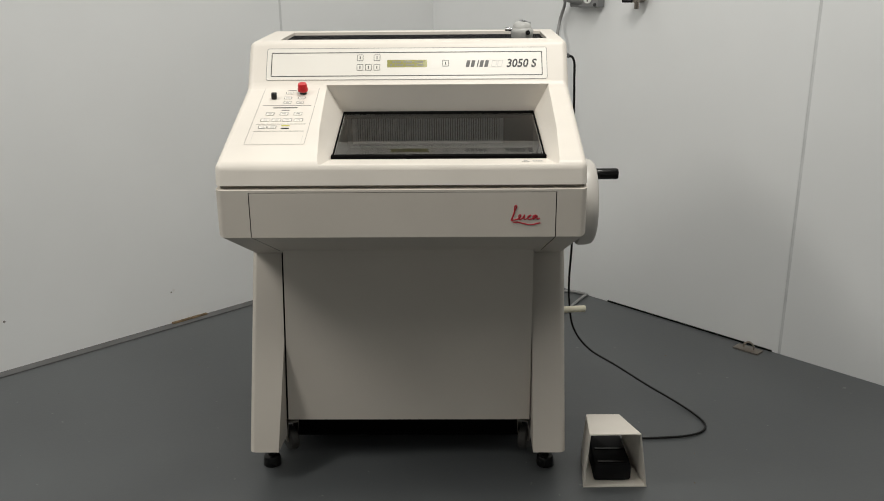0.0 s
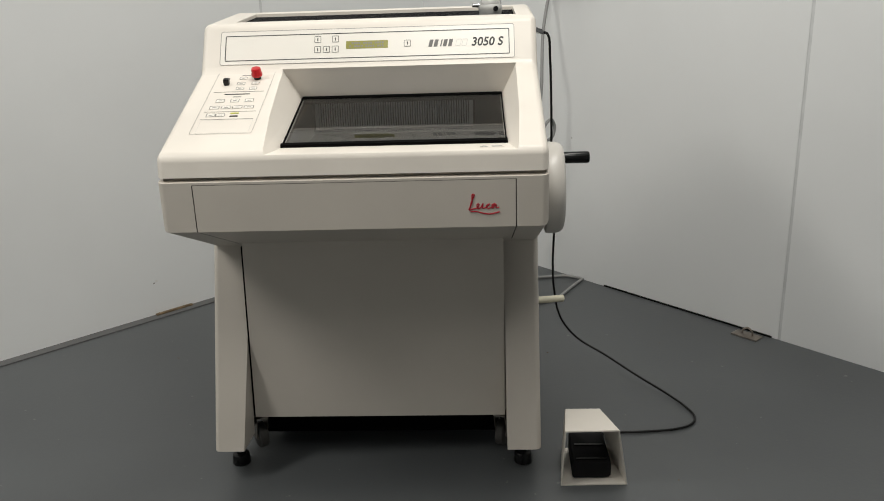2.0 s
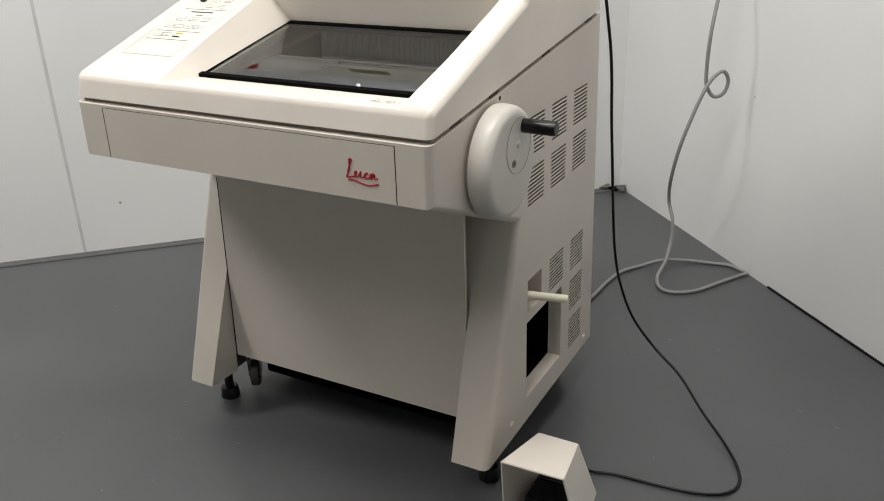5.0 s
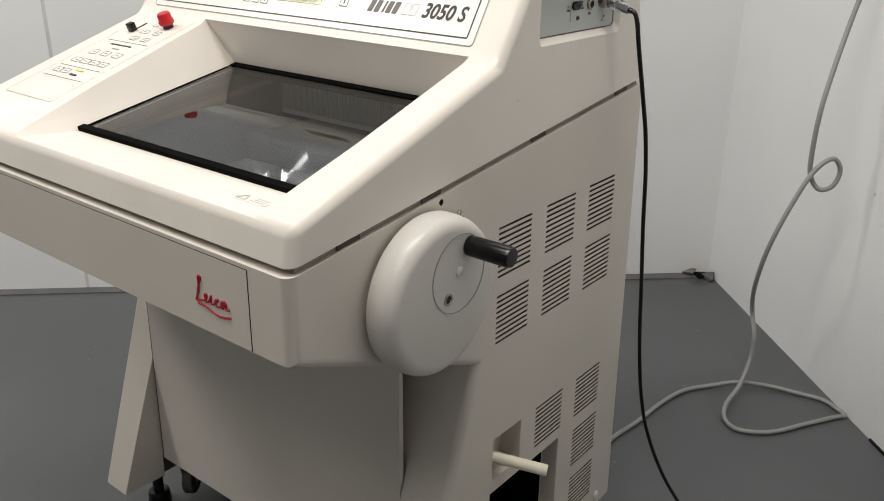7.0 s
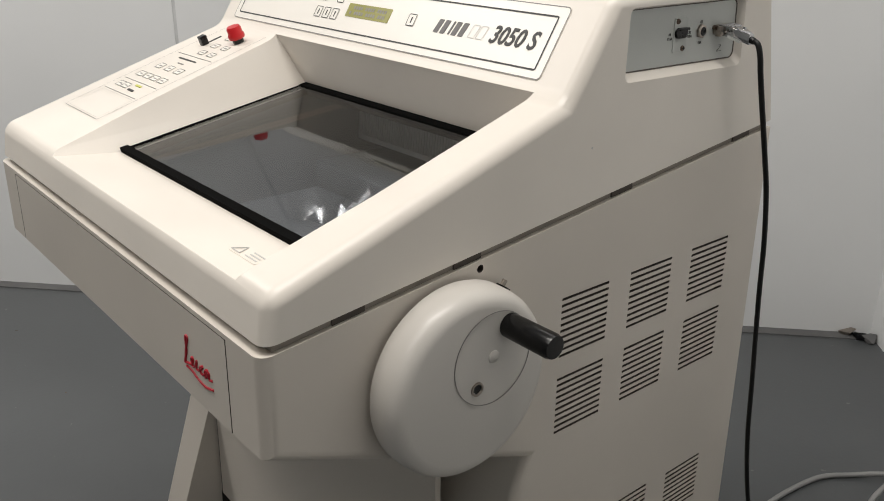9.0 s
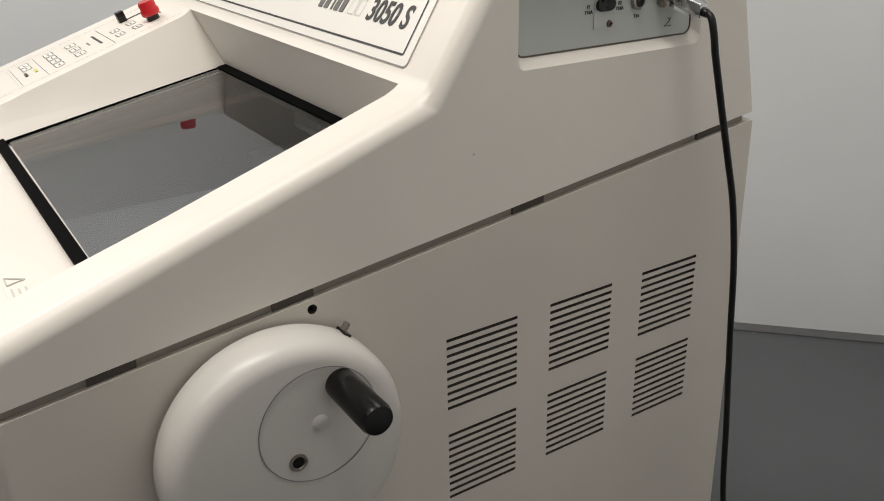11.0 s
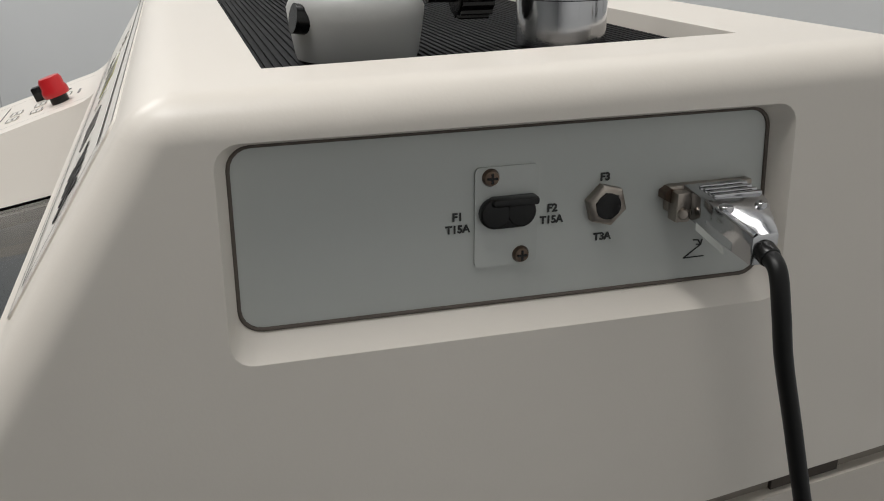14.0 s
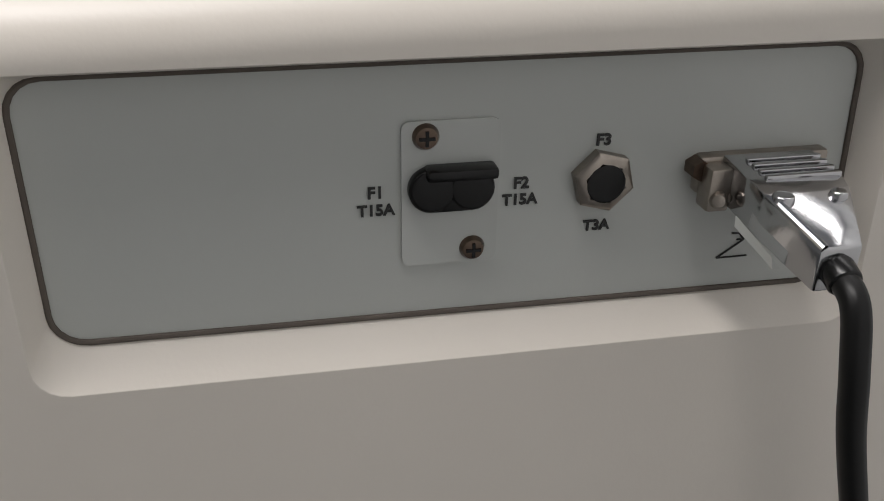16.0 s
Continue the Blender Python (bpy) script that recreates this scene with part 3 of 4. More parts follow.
# the red script mark on the front, as a plain flowing shape
M3 = frame_on((0.265, -0.0048, 0.757), (1, 0, 0), (0, 0, 1))
mark = part("red_mark", on(M3, tube([(-0.030, -0.010, 0), (-0.026, 0.006, 0), (-0.020, 0.020, 0), (-0.024, 0.021, 0), (-0.025, 0.004, 0), (-0.031, -0.009, 0), (-0.024, -0.008, 0), (-0.014, -0.005, 0), (-0.011, 0.002, 0), (-0.015, 0.001, 0), (-0.013, -0.007, 0), (-0.007, -0.004, 0), (-0.003, 0.003, 0), (-0.004, -0.006, 0), (0.002, -0.005, 0), (0.010, 0.002, 0), (0.004, -0.001, 0), (0.006, -0.007, 0), (0.013, -0.005, 0), (0.021, 0.002, 0), (0.015, 0.000, 0), (0.016, -0.007, 0), (0.023, 0.001, 0), (0.023, -0.006, 0), (0.029, -0.005, 0)], 0.0014, 6, 6, 1)), REDINK, machine, "red flowing script-like mark")
part("underline", on(M3, tube([(-0.028, -0.013, 0), (-0.015, -0.0135, 0), (-0.002, -0.017, 0), (0.012, -0.0185, 0), (0.030, -0.0145, 0)], 0.0014, 6, 6, 1)), REDINK, mark)

# warning label on the front rim
M4 = frame_on((0.282, 0.050, 0.8624), (1, 0, 0), (0, 1, -0.061))
wl = part("warning_label", on(M4, slab(0.050, 0.020, 0.0002, 0.002)), CREAM, machine, "small clear warning label with a triangle")
tri_bm = bmesh.new()
for a, b in (((-0.024, -0.007), (-0.016, 0.007)), ((-0.016, 0.007), (-0.008, -0.007)), ((-0.008, -0.007), (-0.024, -0.007))):
    rod((*a, 0.0008), (*b, 0.0008), 0.0006, seg=6, bm=tri_bm)
part("triangle", on(M4, tri_bm), PALEINK, wl)
for k, w in enumerate((0.022, 0.018, 0.022)):
    part("print_bar", on(M4, slab(w, 0.0016, 0.0008, cx=0.010, cy=0.005 - k * 0.005)), PALEINK, wl)

# handwheel
BOLT = Vector((0.437, 0.199, 0.734))
MW = Matrix.Translation((0, BOLT.y, BOLT.z)) @ pose(0, 0, 0, 0, 90, 0)
wheel = part("handwheel", on(MW, lathe([(0.0, 0.396), (0.085, 0.396), (0.0985, 0.398), (0.1000, 0.402), (0.0997, 0.417), (0.0987, 0.4245), (0.0962, 0.4305), (0.0925, 0.4344), (0.0880, 0.4366), (0.0830, 0.4374), (0.0, 0.4375)], 72)), WHEELGREY, machine, "pale grey round handwheel")
MD = Matrix.Translation((0, BOLT.y + 0.020, BOLT.z + 0.027)) @ pose(0, 0, 0, 0, 90, 0)
part("swivel_line", on(MD, lathe([(0.0495, 0.4378), (0.0495, 0.4383), (0.0488, 0.4383), (0.0488, 0.4378)], 48)), GREYINK, wheel)
part("cap_disc", on(Matrix.Translation((0, BOLT.y + 0.021, BOLT.z + 0.0285)) @ pose(0, 0, 0, 0, 90, 0), lathe([(0.0, 0.4386), (0.0058, 0.4386), (0.0066, 0.4381), (0.0066, 0.437)], 24)), WHEELGREY, wheel)
part("bolt_rim", on(MW, lathe([(0.0075, 0.437), (0.0075, 0.4388), (0.0055, 0.4388), (0.0050, 0.4378), (0.0050, 0.437)], 24)), NICKEL, wheel)
part("bolt", on(MW, lathe([(0.0049, 0.4378), (0.0, 0.4379)], 18)), BLACK, wheel)
KN = Vector((0, BOLT.y + 0.040, BOLT.z + 0.057))
MK = Matrix.Translation(KN) @ pose(0, 0, 0, 0, 90, 0)
part("knob", on(MK, lathe([(0.0, 0.4375), (0.0125, 0.4375), (0.0128, 0.444), (0.0130, 0.494), (0.0115, 0.4985), (0.0, 0.4995)], 32)), BLACK, wheel, "black cylindrical crank handle")
TURNED = Matrix.Translation((0, BOLT.y, BOLT.z)) @ pose(0, 0, 0, 232) @ Matrix.Translation((0, -BOLT.y, -BOLT.z))
part("lock_slot", move(box(0.398, 0.412, 0.0975, 0.109, 0.730, 0.737), TURNED), BLACK, wheel)
part("lock_pin", move(rod((0.403, 0.091, 0.7335), (0.403, 0.101, 0.7335), 0.0028, seg=12), TURNED), NICKEL, wheel)

# ivory drain tube on the side
part("drain_tube", rod((0.376, 0.372, 0.394), (0.462, 0.411, 0.383), 0.0088, seg=20, bevel=0.001), IVORY, machine, "ivory plastic drain tube")

# socket plate on the side of the hood
XP = XR - 0.0090
pb = bmesh.new()
f0 = [pb.verts.new((XP - 0.003, y, z)) for y, z in plate_outline]
f1 = [pb.verts.new((XP, y, z)) for y, z in plate_outline]
pb.faces.new(f0[::-1])
pb.faces.new(f1)
for i in range(len(f0)):
    j = (i + 1) % len(f0)
    pb.faces.new((f0[i], f0[j], f1[j], f1[i]))
plate = part("socket_plate", pb, PLATE, machine, "pale grey socket plate sunk in the hood's side")
M5 = frame_on((XP, 0, 0), (0, 1, 0), (0, 0, 1))
gask = bmesh.new()
for (a, b) in zip(plate_outline, plate_outline[1:] + plate_outline[:1]):
    rod((XP + 0.0002, *a), (XP + 0.0002, *b), 0.0008, seg=8, bm=gask)
part("plate_edge", gask, GASKET, plate)
fh = part("fuse_window", on(M5, slab(0.0240, 0.0375, 0.0009, 0.002, 0.5412, 1.0350)), HOLDER, plate, "clear cover with two black fuse caps")
fb = bmesh.new()
rod((XP, 0.5362, 1.0370), (XP + 0.004, 0.5362, 1.0370), 0.0057, seg=24, bevel=0.001, bm=fb)
rod((XP, 0.5460, 1.0370), (XP + 0.004, 0.5460, 1.0370), 0.0057, seg=24, bevel=0.001, bm=fb)
box(XP, XP + 0.0036, 0.5362, 0.5460, 1.0313, 1.0427, 0.0005, bm=fb)
box(XP, XP + 0.0062, 0.5345, 0.5520, 1.0400, 1.0430, 0.001, bm=fb)
part("fuse_cap", fb, BLACK, fh)
for y, z in ((0.5350, 1.0500), (0.5470, 1.0200)):
    s = part("screw", on(Matrix.Translation((XP, y, z)) @ pose(0, 0, 0, 0, 90, 0), lathe([(0.0033, 0.0), (0.0033, 0.001), (0.0026, 0.0024), (0.0, 0.0030)], 20)), SCREWBROWN, plate)
    cr = bmesh.new()
    box(XP + 0.0024, XP + 0.0032, y - 0.0019, y + 0.0019, z - 0.0004, z + 0.0004, bm=cr)
    box(XP + 0.0025, XP + 0.0031, y - 0.0004, y + 0.0004, z - 0.0019, z + 0.0019, bm=cr)
    part("cross_slot", cr, BLACK, s)
nut = part("fuse_nut", on(Matrix.Translation((XP, 0.5800, 1.0360)) @ pose(0, 0, 0, 0, 90, 0) @ pose(0, 0, 0, 0, 0, 15), lathe([(0.0082, 0.0), (0.0082, 0.0028), (0.0072, 0.0036), (0.0055, 0.0040), (0.0052, 0.0030), (0.0, 0.0030)], 6)), NICKEL, plate, "dull nickel hexagon nut")
part("fuse_hole", on(Matrix.Translation((XP, 0.5800, 1.0360)) @ pose(0, 0, 0, 0, 90, 0), lathe([(0.0050, 0.0030), (0.0050, 0.0042), (0.0044, 0.0044), (0.0, 0.0036)], 24)), BLACK, nut)


def print_side(text, y, z, size):
    lettering("plate_print", text, size, frame_on((XP + 0.0003, y, z), (0, 1, 0), (0, 0, 1)), INK, plate, bold=0.00012)


print_side("F1", 0.5230, 1.0362, 0.0042)
print_side("T15A", 0.5230, 1.0316, 0.0040)
print_side("F2", 0.5592, 1.0362, 0.0042)
print_side("T15A", 0.5590, 1.0318, 0.0040)
print_side("F3", 0.5798, 1.0462, 0.0042)
print_side("T3A", 0.5800, 1.0230, 0.0040)
sg = bmesh.new()
for a, b in (((0.6195, 1.0172), (0.6218, 1.0170)), ((0.6218, 1.0170), (0.6232, 1.0150)), ((0.6232, 1.0150), (0.6160, 1.0100)), ((0.6160, 1.0100), (0.6250, 1.0100)), ((0.6232, 1.0150), (0.6236, 1.0172)), ((0.6232, 1.0150), (0.6212, 1.0152))):
    rod((XP + 0.0002, *a), (XP + 0.0002, *b), 0.00028, seg=6, bm=sg)
part("pedal_symbol", sg, INK, plate)

# ribbed mat in the tray on top
mat_part = part("tray_mat", hull([(x, y, z + RISE * (y - 0.447)) for x in (-0.317, 0.346) for y in (0.463, 0.653) for z in (1.0758, 1.0772)]), RUBBER, machine, "black ribbed rubber mat in the top tray")
rb = bmesh.new()
for k in range(54):
    y = 0.4645 + k * 0.0035
    box(-0.316, 0.345, y, y + 0.0019, 1.0770 + RISE * (y - 0.447), 1.0782 + RISE * (y - 0.447), bm=rb)
tagged(part("mat_ribs", rb, RUBBER, machine), kind="stuff")


# castors and feet
def castor(x, y, turn, lift=0.014):
    c = bmesh.new()
    rod((-0.011, 0, 0.036), (0.011, 0, 0.036), 0.034, seg=28, bevel=0.004, bm=c)
    wh = part("castor_wheel", move(c, pose(x, y, lift, 0, 0, turn)), CASTORGREY, machine, "dark grey castor wheel")
    c = bmesh.new()
    rod((-0.0118, 0, 0.036), (0.0118, 0, 0.036), 0.012, seg=16, bm=c)
    part("hub", move(c, pose(x, y, lift, 0, 0, turn)), NICKEL, wh)
    c = bmesh.new()
    for s in (-1, 1):
        merge(c, hull([(s * 0.0145 + d, yy, zz) for d in (-0.001, 0.001) for yy, zz in ((-0.010, 0.030), (0.010, 0.030), (-0.025, 0.095), (0.03, 0.095), (-0.010, 0.045))]))
    box(-0.0155, 0.0155, -0.025, 0.03, 0.092, 0.096, bm=c)
    rod((0, 0.0, 0.095), (0, 0.0, 0.130), 0.012, seg=14, bm=c)
    part("castor_fork", move(c, pose(x, y, lift, 0, 0, turn)), NICKEL, wh)


for x, y, turn in ((-0.330, 0.318, 35), (0.302, 0.322, -20), (-0.32, 0.70, 10), (0.33, 0.70, 40)):
    castor(x, y, turn)
for x, y in ((-0.372, 0.264), (0.352, 0.262)):
    ft = bmesh.new()
    rod((x, y, 0.0), (x, y, 0.030), 0.024, 0.021, seg=24, bevel=0.004, bm=ft)
    rod((x, y, 0.028), (x, y, 0.150), 0.0110, seg=14, bm=ft)
    part("levelling_foot", ft, BLACK, machine)

# a nick in the hood's side
part("nick", rod((XR - 0.001, 0.396, 0.931), (XR + 0.0003, 0.396, 0.931), 0.0013, seg=10), PALEINK, machine)

flecks = bmesh.new()
rng = random.Random(12)
for k in range(46):
    x, y = rng.uniform(-1.6, 1.7), rng.uniform(-0.3, 1.9)
    merge(flecks, hull([(x + rng.uniform(-0.005, 0.005), y + rng.uniform(-0.004, 0.004), z) for z in (-0.001, -0.001, -0.001, 0.0012, 0.0012)]))
fl = tagged(link_mesh("floor_specks", flecks, DIRT), "scattered tiny dirt specks on the floor", "dirt", kind="stuff")


# ---- things on the tray ----
TRAY_Z = 1.0785
head = thing("specimen_head", "grey and white specimen orientation head lying on the ribbed mat", "lab part", at=(0.288, 0.508, TRAY_Z + RISE * 0.063))
part("base", lathe([(0.0, 0.0), (0.0255, 0.0), (0.0262, 0.002), (0.0285, 0.016), (0.0290, 0.021), (0.0270, 0.0255), (0.024, 0.028), (0.0, 0.029)], 48), PUTTY, head)
part("dome", move(lathe([(0.0245, 0.0), (0.0240, 0.004), (0.0215, 0.010), (0.016, 0.0155), (0.008, 0.018), (0.0, 0.0185)], 40), pose(0, 0, 0.0265, 0, 8, 0)), PUTTY, head, "grey metal dome")
part("seat_ring", move(lathe([(0.0105, 0.0170), (0.0105, 0.0200), (0.0080, 0.0205), (0.0070, 0.0180)], 28), pose(0, 0, 0.0265, 0, 8, 0)), CHROME, head)
part("socket", rod((0.012, -0.0225, 0.017), (0.0128, -0.0282, 0.018), 0.0060, seg=20), BLACK, head)
part("clamp_pin", rod((-0.043, -0.006, 0.026), (-0.022, -0.004, 0.024), 0.0045, seg=16, bevel=0.001), CHROME, head)
part("clamp_screw", rod((0.004, 0.030, 0.026), (0.004, 0.044, 0.026), 0.0045, seg=14), BLACK, head)
kb = bmesh.new()
rod((0.004, 0.042, 0.026), (0.004, 0.058, 0.026), 0.0105, seg=24, bevel=0.0015, bm=kb)
for k in range(14):
    a = 2 * math.pi * k / 14
    rod((0.004 + 0.0105 * math.cos(a), 0.043, 0.026 + 0.0105 * math.sin(a)), (0.004 + 0.0105 * math.cos(a), 0.057, 0.026 + 0.0105 * math.sin(a)), 0.0014, seg=6, bm=kb)
part("knurled_knob", kb, BLACK, head, "black knurled knob")

cyl = thing("metal_cylinder", "polished chrome cylinder standing on the ribbed mat", "lab part", at=(0.297, 0.598, TRAY_Z + RISE * 0.151))
part("body", lathe([(0.0, 0.0), (0.0192, 0.0), (0.0200, 0.001), (0.0200, 0.034), (0.0192, 0.0355), (0.015, 0.036), (0.014, 0.031), (0.0, 0.031)], 56), CHROME, cyl)
part("band", lathe([(0.0199, 0.020), (0.0204, 0.0205), (0.0204, 0.0225), (0.0199, 0.023)], 56), CHROME, cyl)

# ---- pedal cable and its plug ----
cord = thing("pedal_cable", "black cable from the socket plate to the foot switch", "cable", at=(0.43, 0.65, 0))
CL = Vector((0.43, 0.65, 0))
run = [(0.4245, 0.6214, 1.0270), (0.4330, 0.6205, 1.0235), (0.4385, 0.6200, 1.0100), (0.4400, 0.6225, 0.9930), (0.4412, 0.6290, 0.9680), (0.4435, 0.6370, 0.9350), (0.446, 0.649, 0.89), (0.448, 0.661, 0.844), (0.45, 0.671, 0.777), (0.451, 0.678, 0.695), (0.456, 0.684, 0.586), (0.461, 0.69, 0.478), (0.461, 0.718, 0.369), (0.468, 0.749, 0.274), (0.491, 0.793, 0.165), (0.545, 0.806, 0.087), (0.626, 0.759, 0.05), (0.704, 0.661, 0.031), (0.772, 0.585, 0.015), (0.815, 0.522, 0.006), (0.83, 0.466, 0.005), (0.81, 0.423, 0.005), (0.76, 0.399, 0.005), (0.685, 0.389, 0.005), (0.595, 0.384, 0.005), (0.54, 0.365, 0.01), (0.5, 0.333, 0.045), (0.486, 0.295, 0.06), (0.488, 0.265, 0.045)]
part("cord", tube([Vector(p) - CL for p in run], 0.0033, 12, 8), CABLEBLACK, cord)
# D-shaped metal plug, straight out of the plate


def at_plug(bm):
    return move(bm, Matrix.Translation(-CL))


SHELL = [(0.003, 0.6110, 0.6360, 1.0415, 1.0300), (0.016, 0.6110, 0.6360, 1.0402, 1.0285), (0.0225, 0.6118, 0.6345, 1.0388, 1.0270), (0.0405, 0.6165, 0.6268, 1.0328, 1.0218)]
pg = bmesh.new()
rings_ = []
for dx, ya, yb, zt, zb in SHELL:
    x = XP + dx
    rings_.append([pg.verts.new((x, ya, zb)), pg.verts.new((x, yb, zb)), pg.verts.new((x, yb, zt)), pg.verts.new((x, ya, zt))])
for a, b_ in zip(rings_, rings_[1:]):
    for k in range(4):
        pg.faces.new((a[k], a[(k + 1) % 4], b_[(k + 1) % 4], b_[k]))
pg.faces.new(rings_[0][::-1])
pg.faces.new(rings_[-1])
bmesh.ops.bevel(pg, geom=pg.edges[:], offset=0.0007, segments=2, profile=0.5, affect="EDGES")
plug = part("plug_shell", at_plug(pg), CHROME, cord, "silver metal plug shell with ribs")
part("flange", at_plug(box(XP - 0.001, XP + 0.0036, 0.6050, 0.6410, 1.0310, 1.0412, 0.001)), NICKEL, plug)
part("jack_post", at_plug(rod((XP - 0.001, 0.6050, 1.0380), (XP + 0.005, 0.6050, 1.0380), 0.0028, seg=6)), SCREWBROWN, plug)
for k in range(4):
    x = XP + 0.0068 + k * 0.0031
    part("rib", at_plug(box(x, x + 0.0016, 0.6150, 0.6352, 1.0400 - k * 0.0003, 1.0420 - k * 0.0003, 0.0004)), CHROME, plug)
part("screw_lug", at_plug(box(XP + 0.0030, XP + 0.0095, 0.6052, 0.6112, 1.0285, 1.0400, 0.0008)), NICKEL, plug)
part("screw_lug", at_plug(box(XP + 0.0032, XP + 0.0082, 0.6112, 0.6155, 1.0288, 1.0385, 0.0008)), NICKEL, plug)
for y, x in ((0.6080, 0.0094), (0.6128, 0.0084)):
    turned = Matrix.Translation((XP + x, y, 1.0320)) @ pose(0, 0, 0, 0, 80, -25)
    part("screw_head", at_plug(move(lathe([(0.0023, 0.0), (0.0023, 0.0009), (0.0016, 0.0020), (0.0, 0.0024)], 16), turned)), NICKEL, plug)
for y, r in ((0.6155, 0.0030), (0.6300, 0.0024)):
    part("clamp_screw", at_plug(rod((XP + 0.0245, y, 1.0330), (XP + 0.0247, y, 1.0394), r, r * 0.85, seg=20, bevel=0.0006)), CHROME, plug)
part("clamp", at_plug(rod((XP + 0.0262, 0.6136, 1.0376), (XP + 0.0405, 0.6172, 1.0330), 0.0010, seg=10)), CHROME, plug)
part("tab", at_plug(hull([(XP + x, y, z) for x, y, z in ((0.017, 0.6090, 1.0280), (0.031, 0.6120, 1.0232), (0.017, 0.6088, 1.0312), (0.031, 0.6112, 1.0264), (0.018, 0.6108, 1.0280), (0.031, 0.6140, 1.0232))])), HOLDER, plug, "small clear plastic tab")
part("cable_sleeve", at_plug(rod((XP + 0.0395, 0.6215, 1.0278), (XP + 0.0450, 0.6212, 1.0258), 0.0040, seg=16, bevel=0.0008)), BLACK, plug)

# ---- foot switch in its guard ----
guard = thing("foot_switch", "black foot switch inside a cream sheet-metal guard on the floor", "foot switch", at=(0.5175, 0.22, 0))
GO = Vector((0.5175, 0.22, 0))
F = [Vector((0.439, 0.152, 0.0)), Vector((0.597, 0.155, 0.0)), Vector((0.569, 0.128, 0.165)), Vector((0.445, 0.125, 0.165))]
K = [Vector((0.456, 0.315, 0.0)), Vector((0.572, 0.315, 0.0)), Vector((0.543, 0.276, 0.138)), Vector((0.459, 0.276, 0.138))]


def sheet(a, b, c, d, thick):
    n = (b - a).cross(d - a).normalized() * thick
    return hull([p + n * s for p in (a, b, c, d) for s in (-0.5, 0.5)])


for a, b, nm in ((0, 1, "floor_plate"), (1, 2, "side_plate"), (2, 3, "top_plate"), (3, 0, "side_plate")):
    lift = Vector((0, 0, 0.0015)) if nm == "floor_plate" else Vector()
    part(nm, sheet(F[a] - GO + lift, F[b] - GO + lift, K[b] - GO + lift, K[a] - GO + lift, 0.003), CREAM, guard)
pd = hull([Vector((x, y - 0.030, z)) - GO for x, y, z in ((0.468, 0.205, 0.004), (0.562, 0.205, 0.004), (0.468, 0.205, 0.050), (0.562, 0.205, 0.050), (0.470, 0.335, 0.004), (0.555, 0.335, 0.004), (0.470, 0.335, 0.064), (0.555, 0.335, 0.064))])
bmesh.ops.bevel(pd, geom=pd.edges[:], offset=0.006, segments=2, profile=0.5, affect="EDGES")
pedal = part("pedal", pd, RUBBER, guard, "black pedal")
for k in (0, 3):
    part("grip_rib", hull([Vector((x, y - 0.030, z)) - GO for x in (0.478, 0.552) for y, z in ((0.215 + k * 0.018, 0.049 + k * 0.0019), (0.221 + k * 0.018, 0.0496 + k * 0.0019), (0.215 + k * 0.018, 0.0535 + k * 0.0019), (0.221 + k * 0.018, 0.054 + k * 0.0019))]), BLACK, pedal)

# ---- power cable and outlet on the wall ----
def on_wall(s, z, off=0.0):
    return CORNER + ALONG_R * s + IN_R * off + Vector((0, 0, z))


lead = thing("power_cable", "grey power cable hanging from the outlet in a loose loop", "cable", at=(0.45, 1.45, 0))
LO = Vector((0.45, 1.45, 0))
hang = [on_wall(0.773, 1.146, 0.075), (0.526, 1.585, 1.122), (0.514, 1.614, 1.066), (0.498, 1.565, 1.002), (0.486, 1.534, 0.918), (0.478, 1.465, 0.759), (0.472, 1.472, 0.637), (0.476, 1.481, 0.588), (0.496, 1.49, 0.560), (0.521, 1.501, 0.571), (0.529, 1.508, 0.607), (0.515, 1.493, 0.635), (0.49, 1.471, 0.615), (0.465, 1.448, 0.556), (0.428, 1.423, 0.429), (0.397, 1.46, 0.304), (0.381, 1.518, 0.21), (0.402, 1.498, 0.15), (0.406, 1.485, 0.09), (0.408, 1.425, 0.04), (0.403, 1.36, 0.015), (0.423, 1.306, 0.006), (0.467, 1.283, 0.006), (0.529, 1.322, 0.006), (0.582, 1.41, 0.006), (0.629, 1.489, 0.006), (0.643, 1.507, 0.006), (0.624, 1.525, 0.006), (0.58, 1.548, 0.006), (0.524, 1.541, 0.006), (0.452, 1.521, 0.01), (0.385, 1.477, 0.016), (0.328, 1.426, 0.006), (0.288, 1.363, 0.006), (0.27, 1.264, 0.006), (0.264, 1.161, 0.006), (0.25, 1.037, 0.006), (0.272, 0.858, 0.02), (0.251, 0.828, 0.063), (0.242, 0.768, 0.127)]
part("cord", tube([Vector(p) - LO for p in hang], 0.0056, 12, 8), CABLEGREY, lead)
pl = bmesh.new()
a0, a1 = on_wall(0.813, 1.146, 0.046) - LO, on_wall(0.773, 1.146, 0.078) - LO
rod(a0, a1, 0.020, 0.010, seg=20, bevel=0.003, bm=pl)
part("plug", pl, CABLEGREY, lead, "moulded grey plug")
rod_bm = rod(on_wall(0.810, 1.146, 0.044) - LO, on_wall(0.823, 1.146, 0.036) - LO, 0.021, seg=20)
part("plug_face", rod_bm, CABLEGREY, lead)

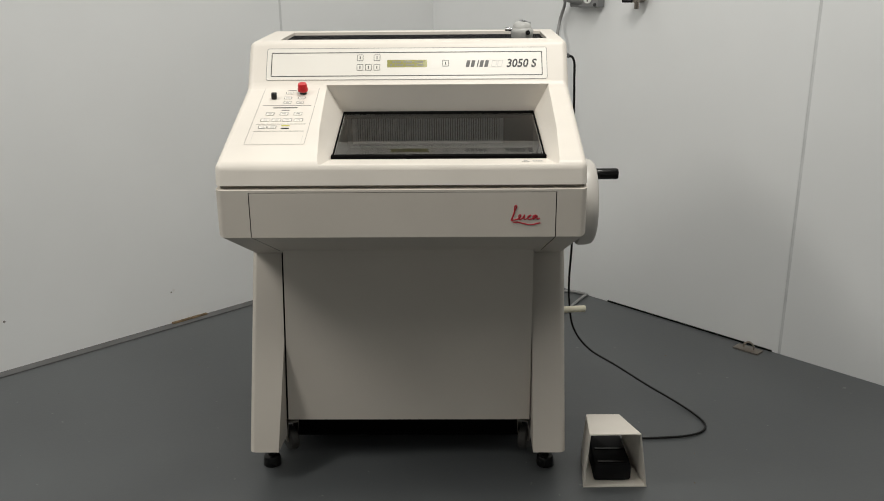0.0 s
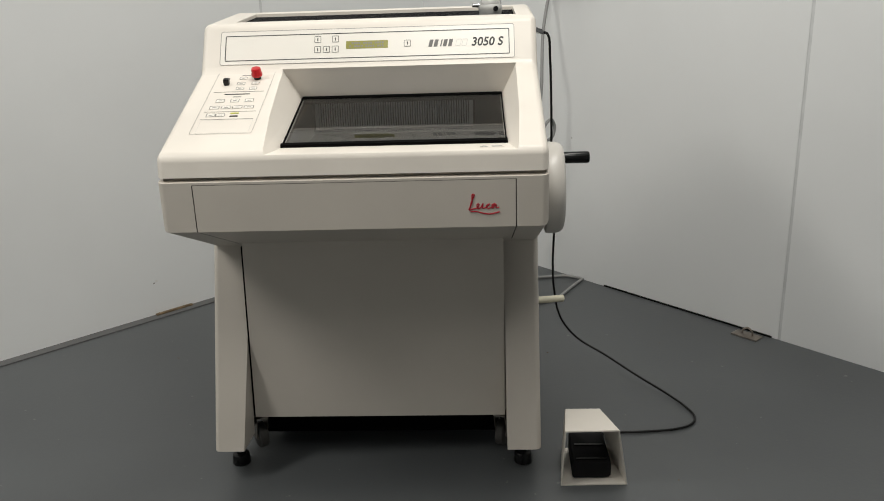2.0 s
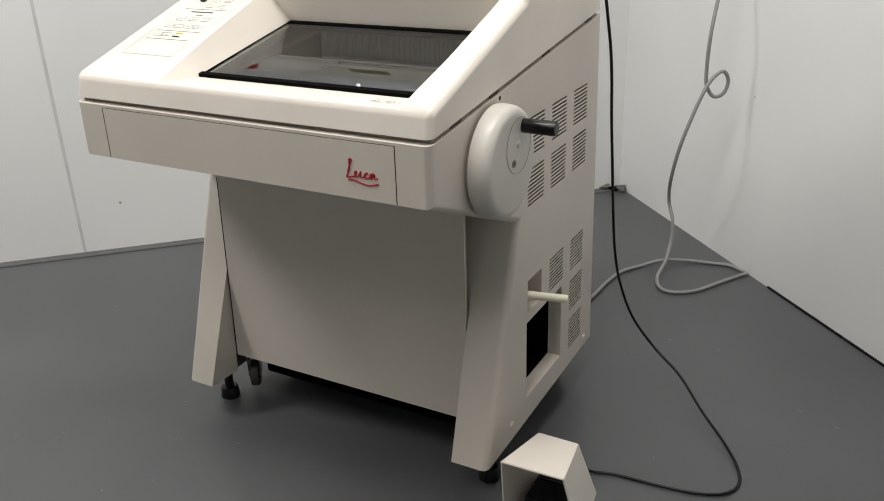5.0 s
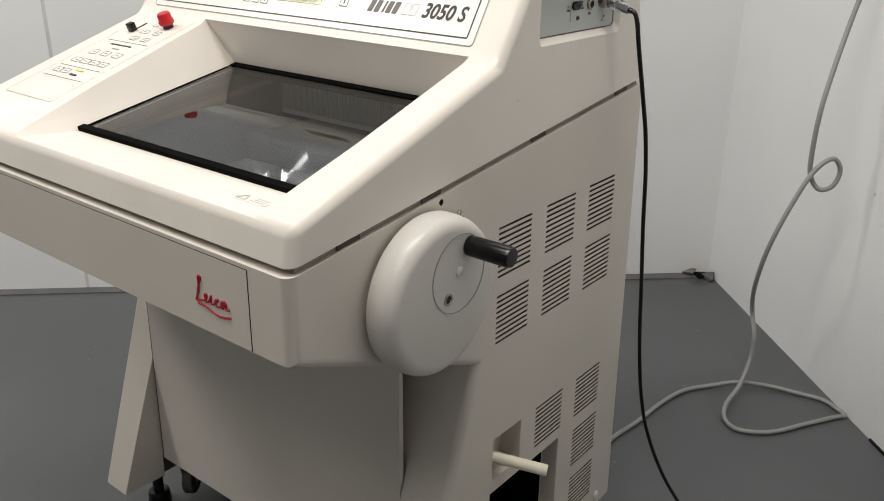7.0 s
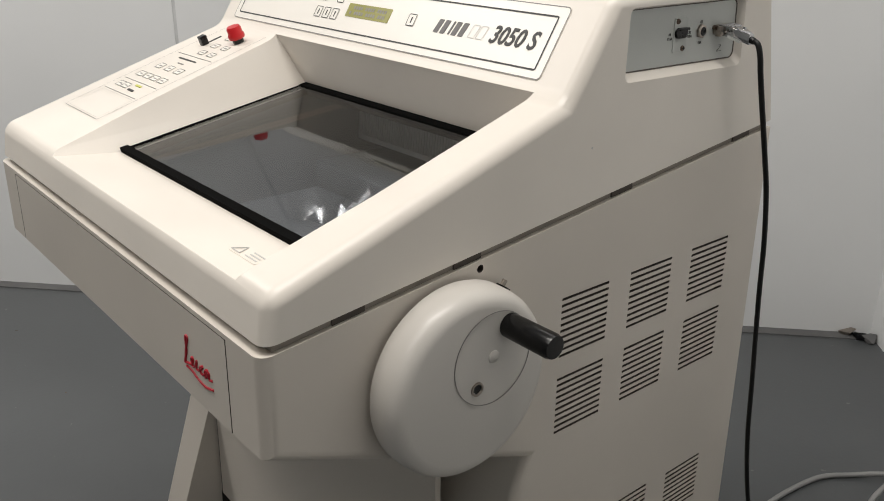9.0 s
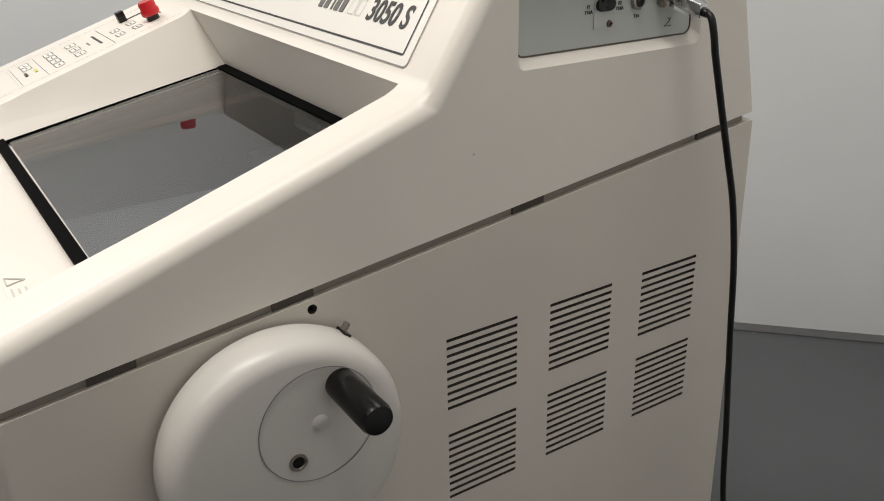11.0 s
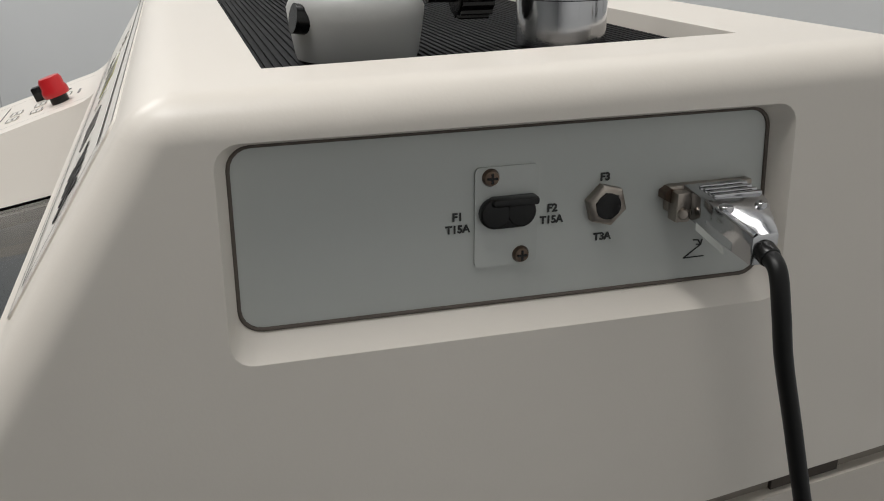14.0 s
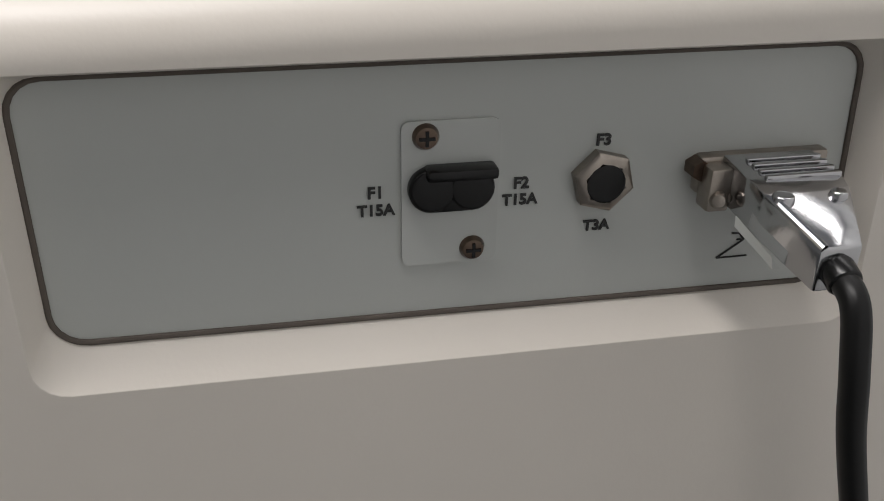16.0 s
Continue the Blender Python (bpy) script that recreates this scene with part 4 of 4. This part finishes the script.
outlet = thing("wall_outlet", "grey surface outlet box with two white receptacles on the wall", "outlet", at=on_wall(0.836, 1.166))
OO = on_wall(0.836, 1.166)
MO = frame_on((0, 0, 0), ALONG_R, (0, 0, 1))
c = bmesh.new()
box(-0.062, 0.062, -0.050, 0.050, 0.0, 0.045, 0.004, bm=c)
part("box", move(c, MO), BOXGREY, outlet)
for x in (-0.022, 0.018):
    rc = part("receptacle", move(slab(0.034, 0.036, 0.047, 0.014, x, -0.018), MO), WHITEPL, outlet, "white receptacle")
    for dx in (-0.006, 0.006):
        part("slot", move(slab(0.0028, 0.009, 0.0478, cx=x + dx, cy=-0.013), MO), INK, rc)
    part("slot", move(slab(0.005, 0.006, 0.0478, 0.002, x, -0.027), MO), INK, rc)
part("knockout", move(rod((0.050, -0.040, 0.040), (0.050, -0.040, 0.0475), 0.006, seg=14), MO), INK, outlet)

hook = thing("wall_valve", "small grey pipe fitting with a black lever on the wall", "valve", at=on_wall(1.056, 1.150))
c = bmesh.new()
rod((0.0, 0, 0.0), (0.0, 0, 0.05), 0.014, seg=18, bevel=0.002, bm=c)
rod((0.0, 0.03, 0.035), (0.0, -0.035, 0.035), 0.012, 0.008, seg=16, bevel=0.002, bm=c)
box(-0.012, 0.035, -0.006, 0.016, 0.02, 0.05, 0.003, bm=c)
part("fitting", move(c, MO), NICKEL, hook)
part("lever", move(rod((-0.008, -0.008, 0.05), (-0.045, -0.008, 0.056), 0.006, seg=14, bevel=0.001), MO), BLACK, hook)

# ---- small things on floor and walls ----
anchor = thing("floor_anchor", "flat grey floor plate with a wire ring beside the wall", "floor anchor", at=(1.120, 0.985, 0))
MA = frame_on((0, 0, 0), ALONG_R, (0.7133, 0.7008, 0))
c = bmesh.new()
box(-0.045, 0.045, -0.022, 0.022, 0.0, 0.005, 0.001, bm=c)
part("plate", move(c, MA), NICKEL, anchor)
part("ring", move(tube([(-0.018, 0.004, 0.004), (-0.016, 0.004, 0.018), (0.0, 0.004, 0.028), (0.016, 0.004, 0.018), (0.018, 0.004, 0.004)], 0.003, 8, 6), MA), NICKEL, anchor)

debris = thing("corner_scrap", "crumpled dark scrap lying in the room's corner", "scrap", at=(0.016, 2.085, 0))
rng = random.Random(4)
for k in range(3):
    part("scrap_piece", hull([(0.05 * (rng.random() - 0.5) + (k - 1) * 0.035, 0.04 * (rng.random() - 0.5), 0.002 + 0.026 * rng.random()) for _ in range(10)] + [((k - 1) * 0.035 + 0.01, 0.0, 0.0), ((k - 1) * 0.035 - 0.01, 0.01, 0.0), ((k - 1) * 0.035, -0.01, 0.0)]), (NICKEL, RUBBER, SEAL)[k], debris)


def wall_mark(along, inward, s, z, r):
    p = CORNER + along * s + Vector((0, 0, z))
    return rod(p - inward * 0.002, p + inward * 0.0008, r, seg=12)


for along, inward, wall, s, z, r, m in ((ALONG_L, IN_L, wall_west, 1.309, 0.130, 0.005, WHITEPL), (ALONG_L, IN_L, wall_west, 1.319, 0.124, 0.003, GREYINK), (ALONG_L, IN_L, wall_west, 1.894, 0.172, 0.004, GREYINK), (ALONG_R, IN_R, wall_east, 0.81, 0.55, 0.003, PALEINK)):
    part("screw_mark", wall_mark(along, inward, s, z, r), m, wall)

# clear film left in the cold chamber
crumple = thing("plastic_film", "crumpled clear plastic film lying in the cold chamber", "film", at=(0.03, 0.33, 0.748))
rng = random.Random(9)
for k in range(3):
    fb = bmesh.new()
    bmesh.ops.create_grid(fb, x_segments=7, y_segments=7, size=0.05)
    for v in fb.verts:
        q = noise.noise_vector(v.co * 25 + Vector((k * 3.1, 0, 0)))
        v.co += q * 0.022
        v.co.z = abs(v.co.z) * 3.2 + 0.002
    part("film_fold", move(fb, pose(0.05 * k - 0.04, 0.02 * k, 0, 0, 0, 40 * k)), FILM, crumple)
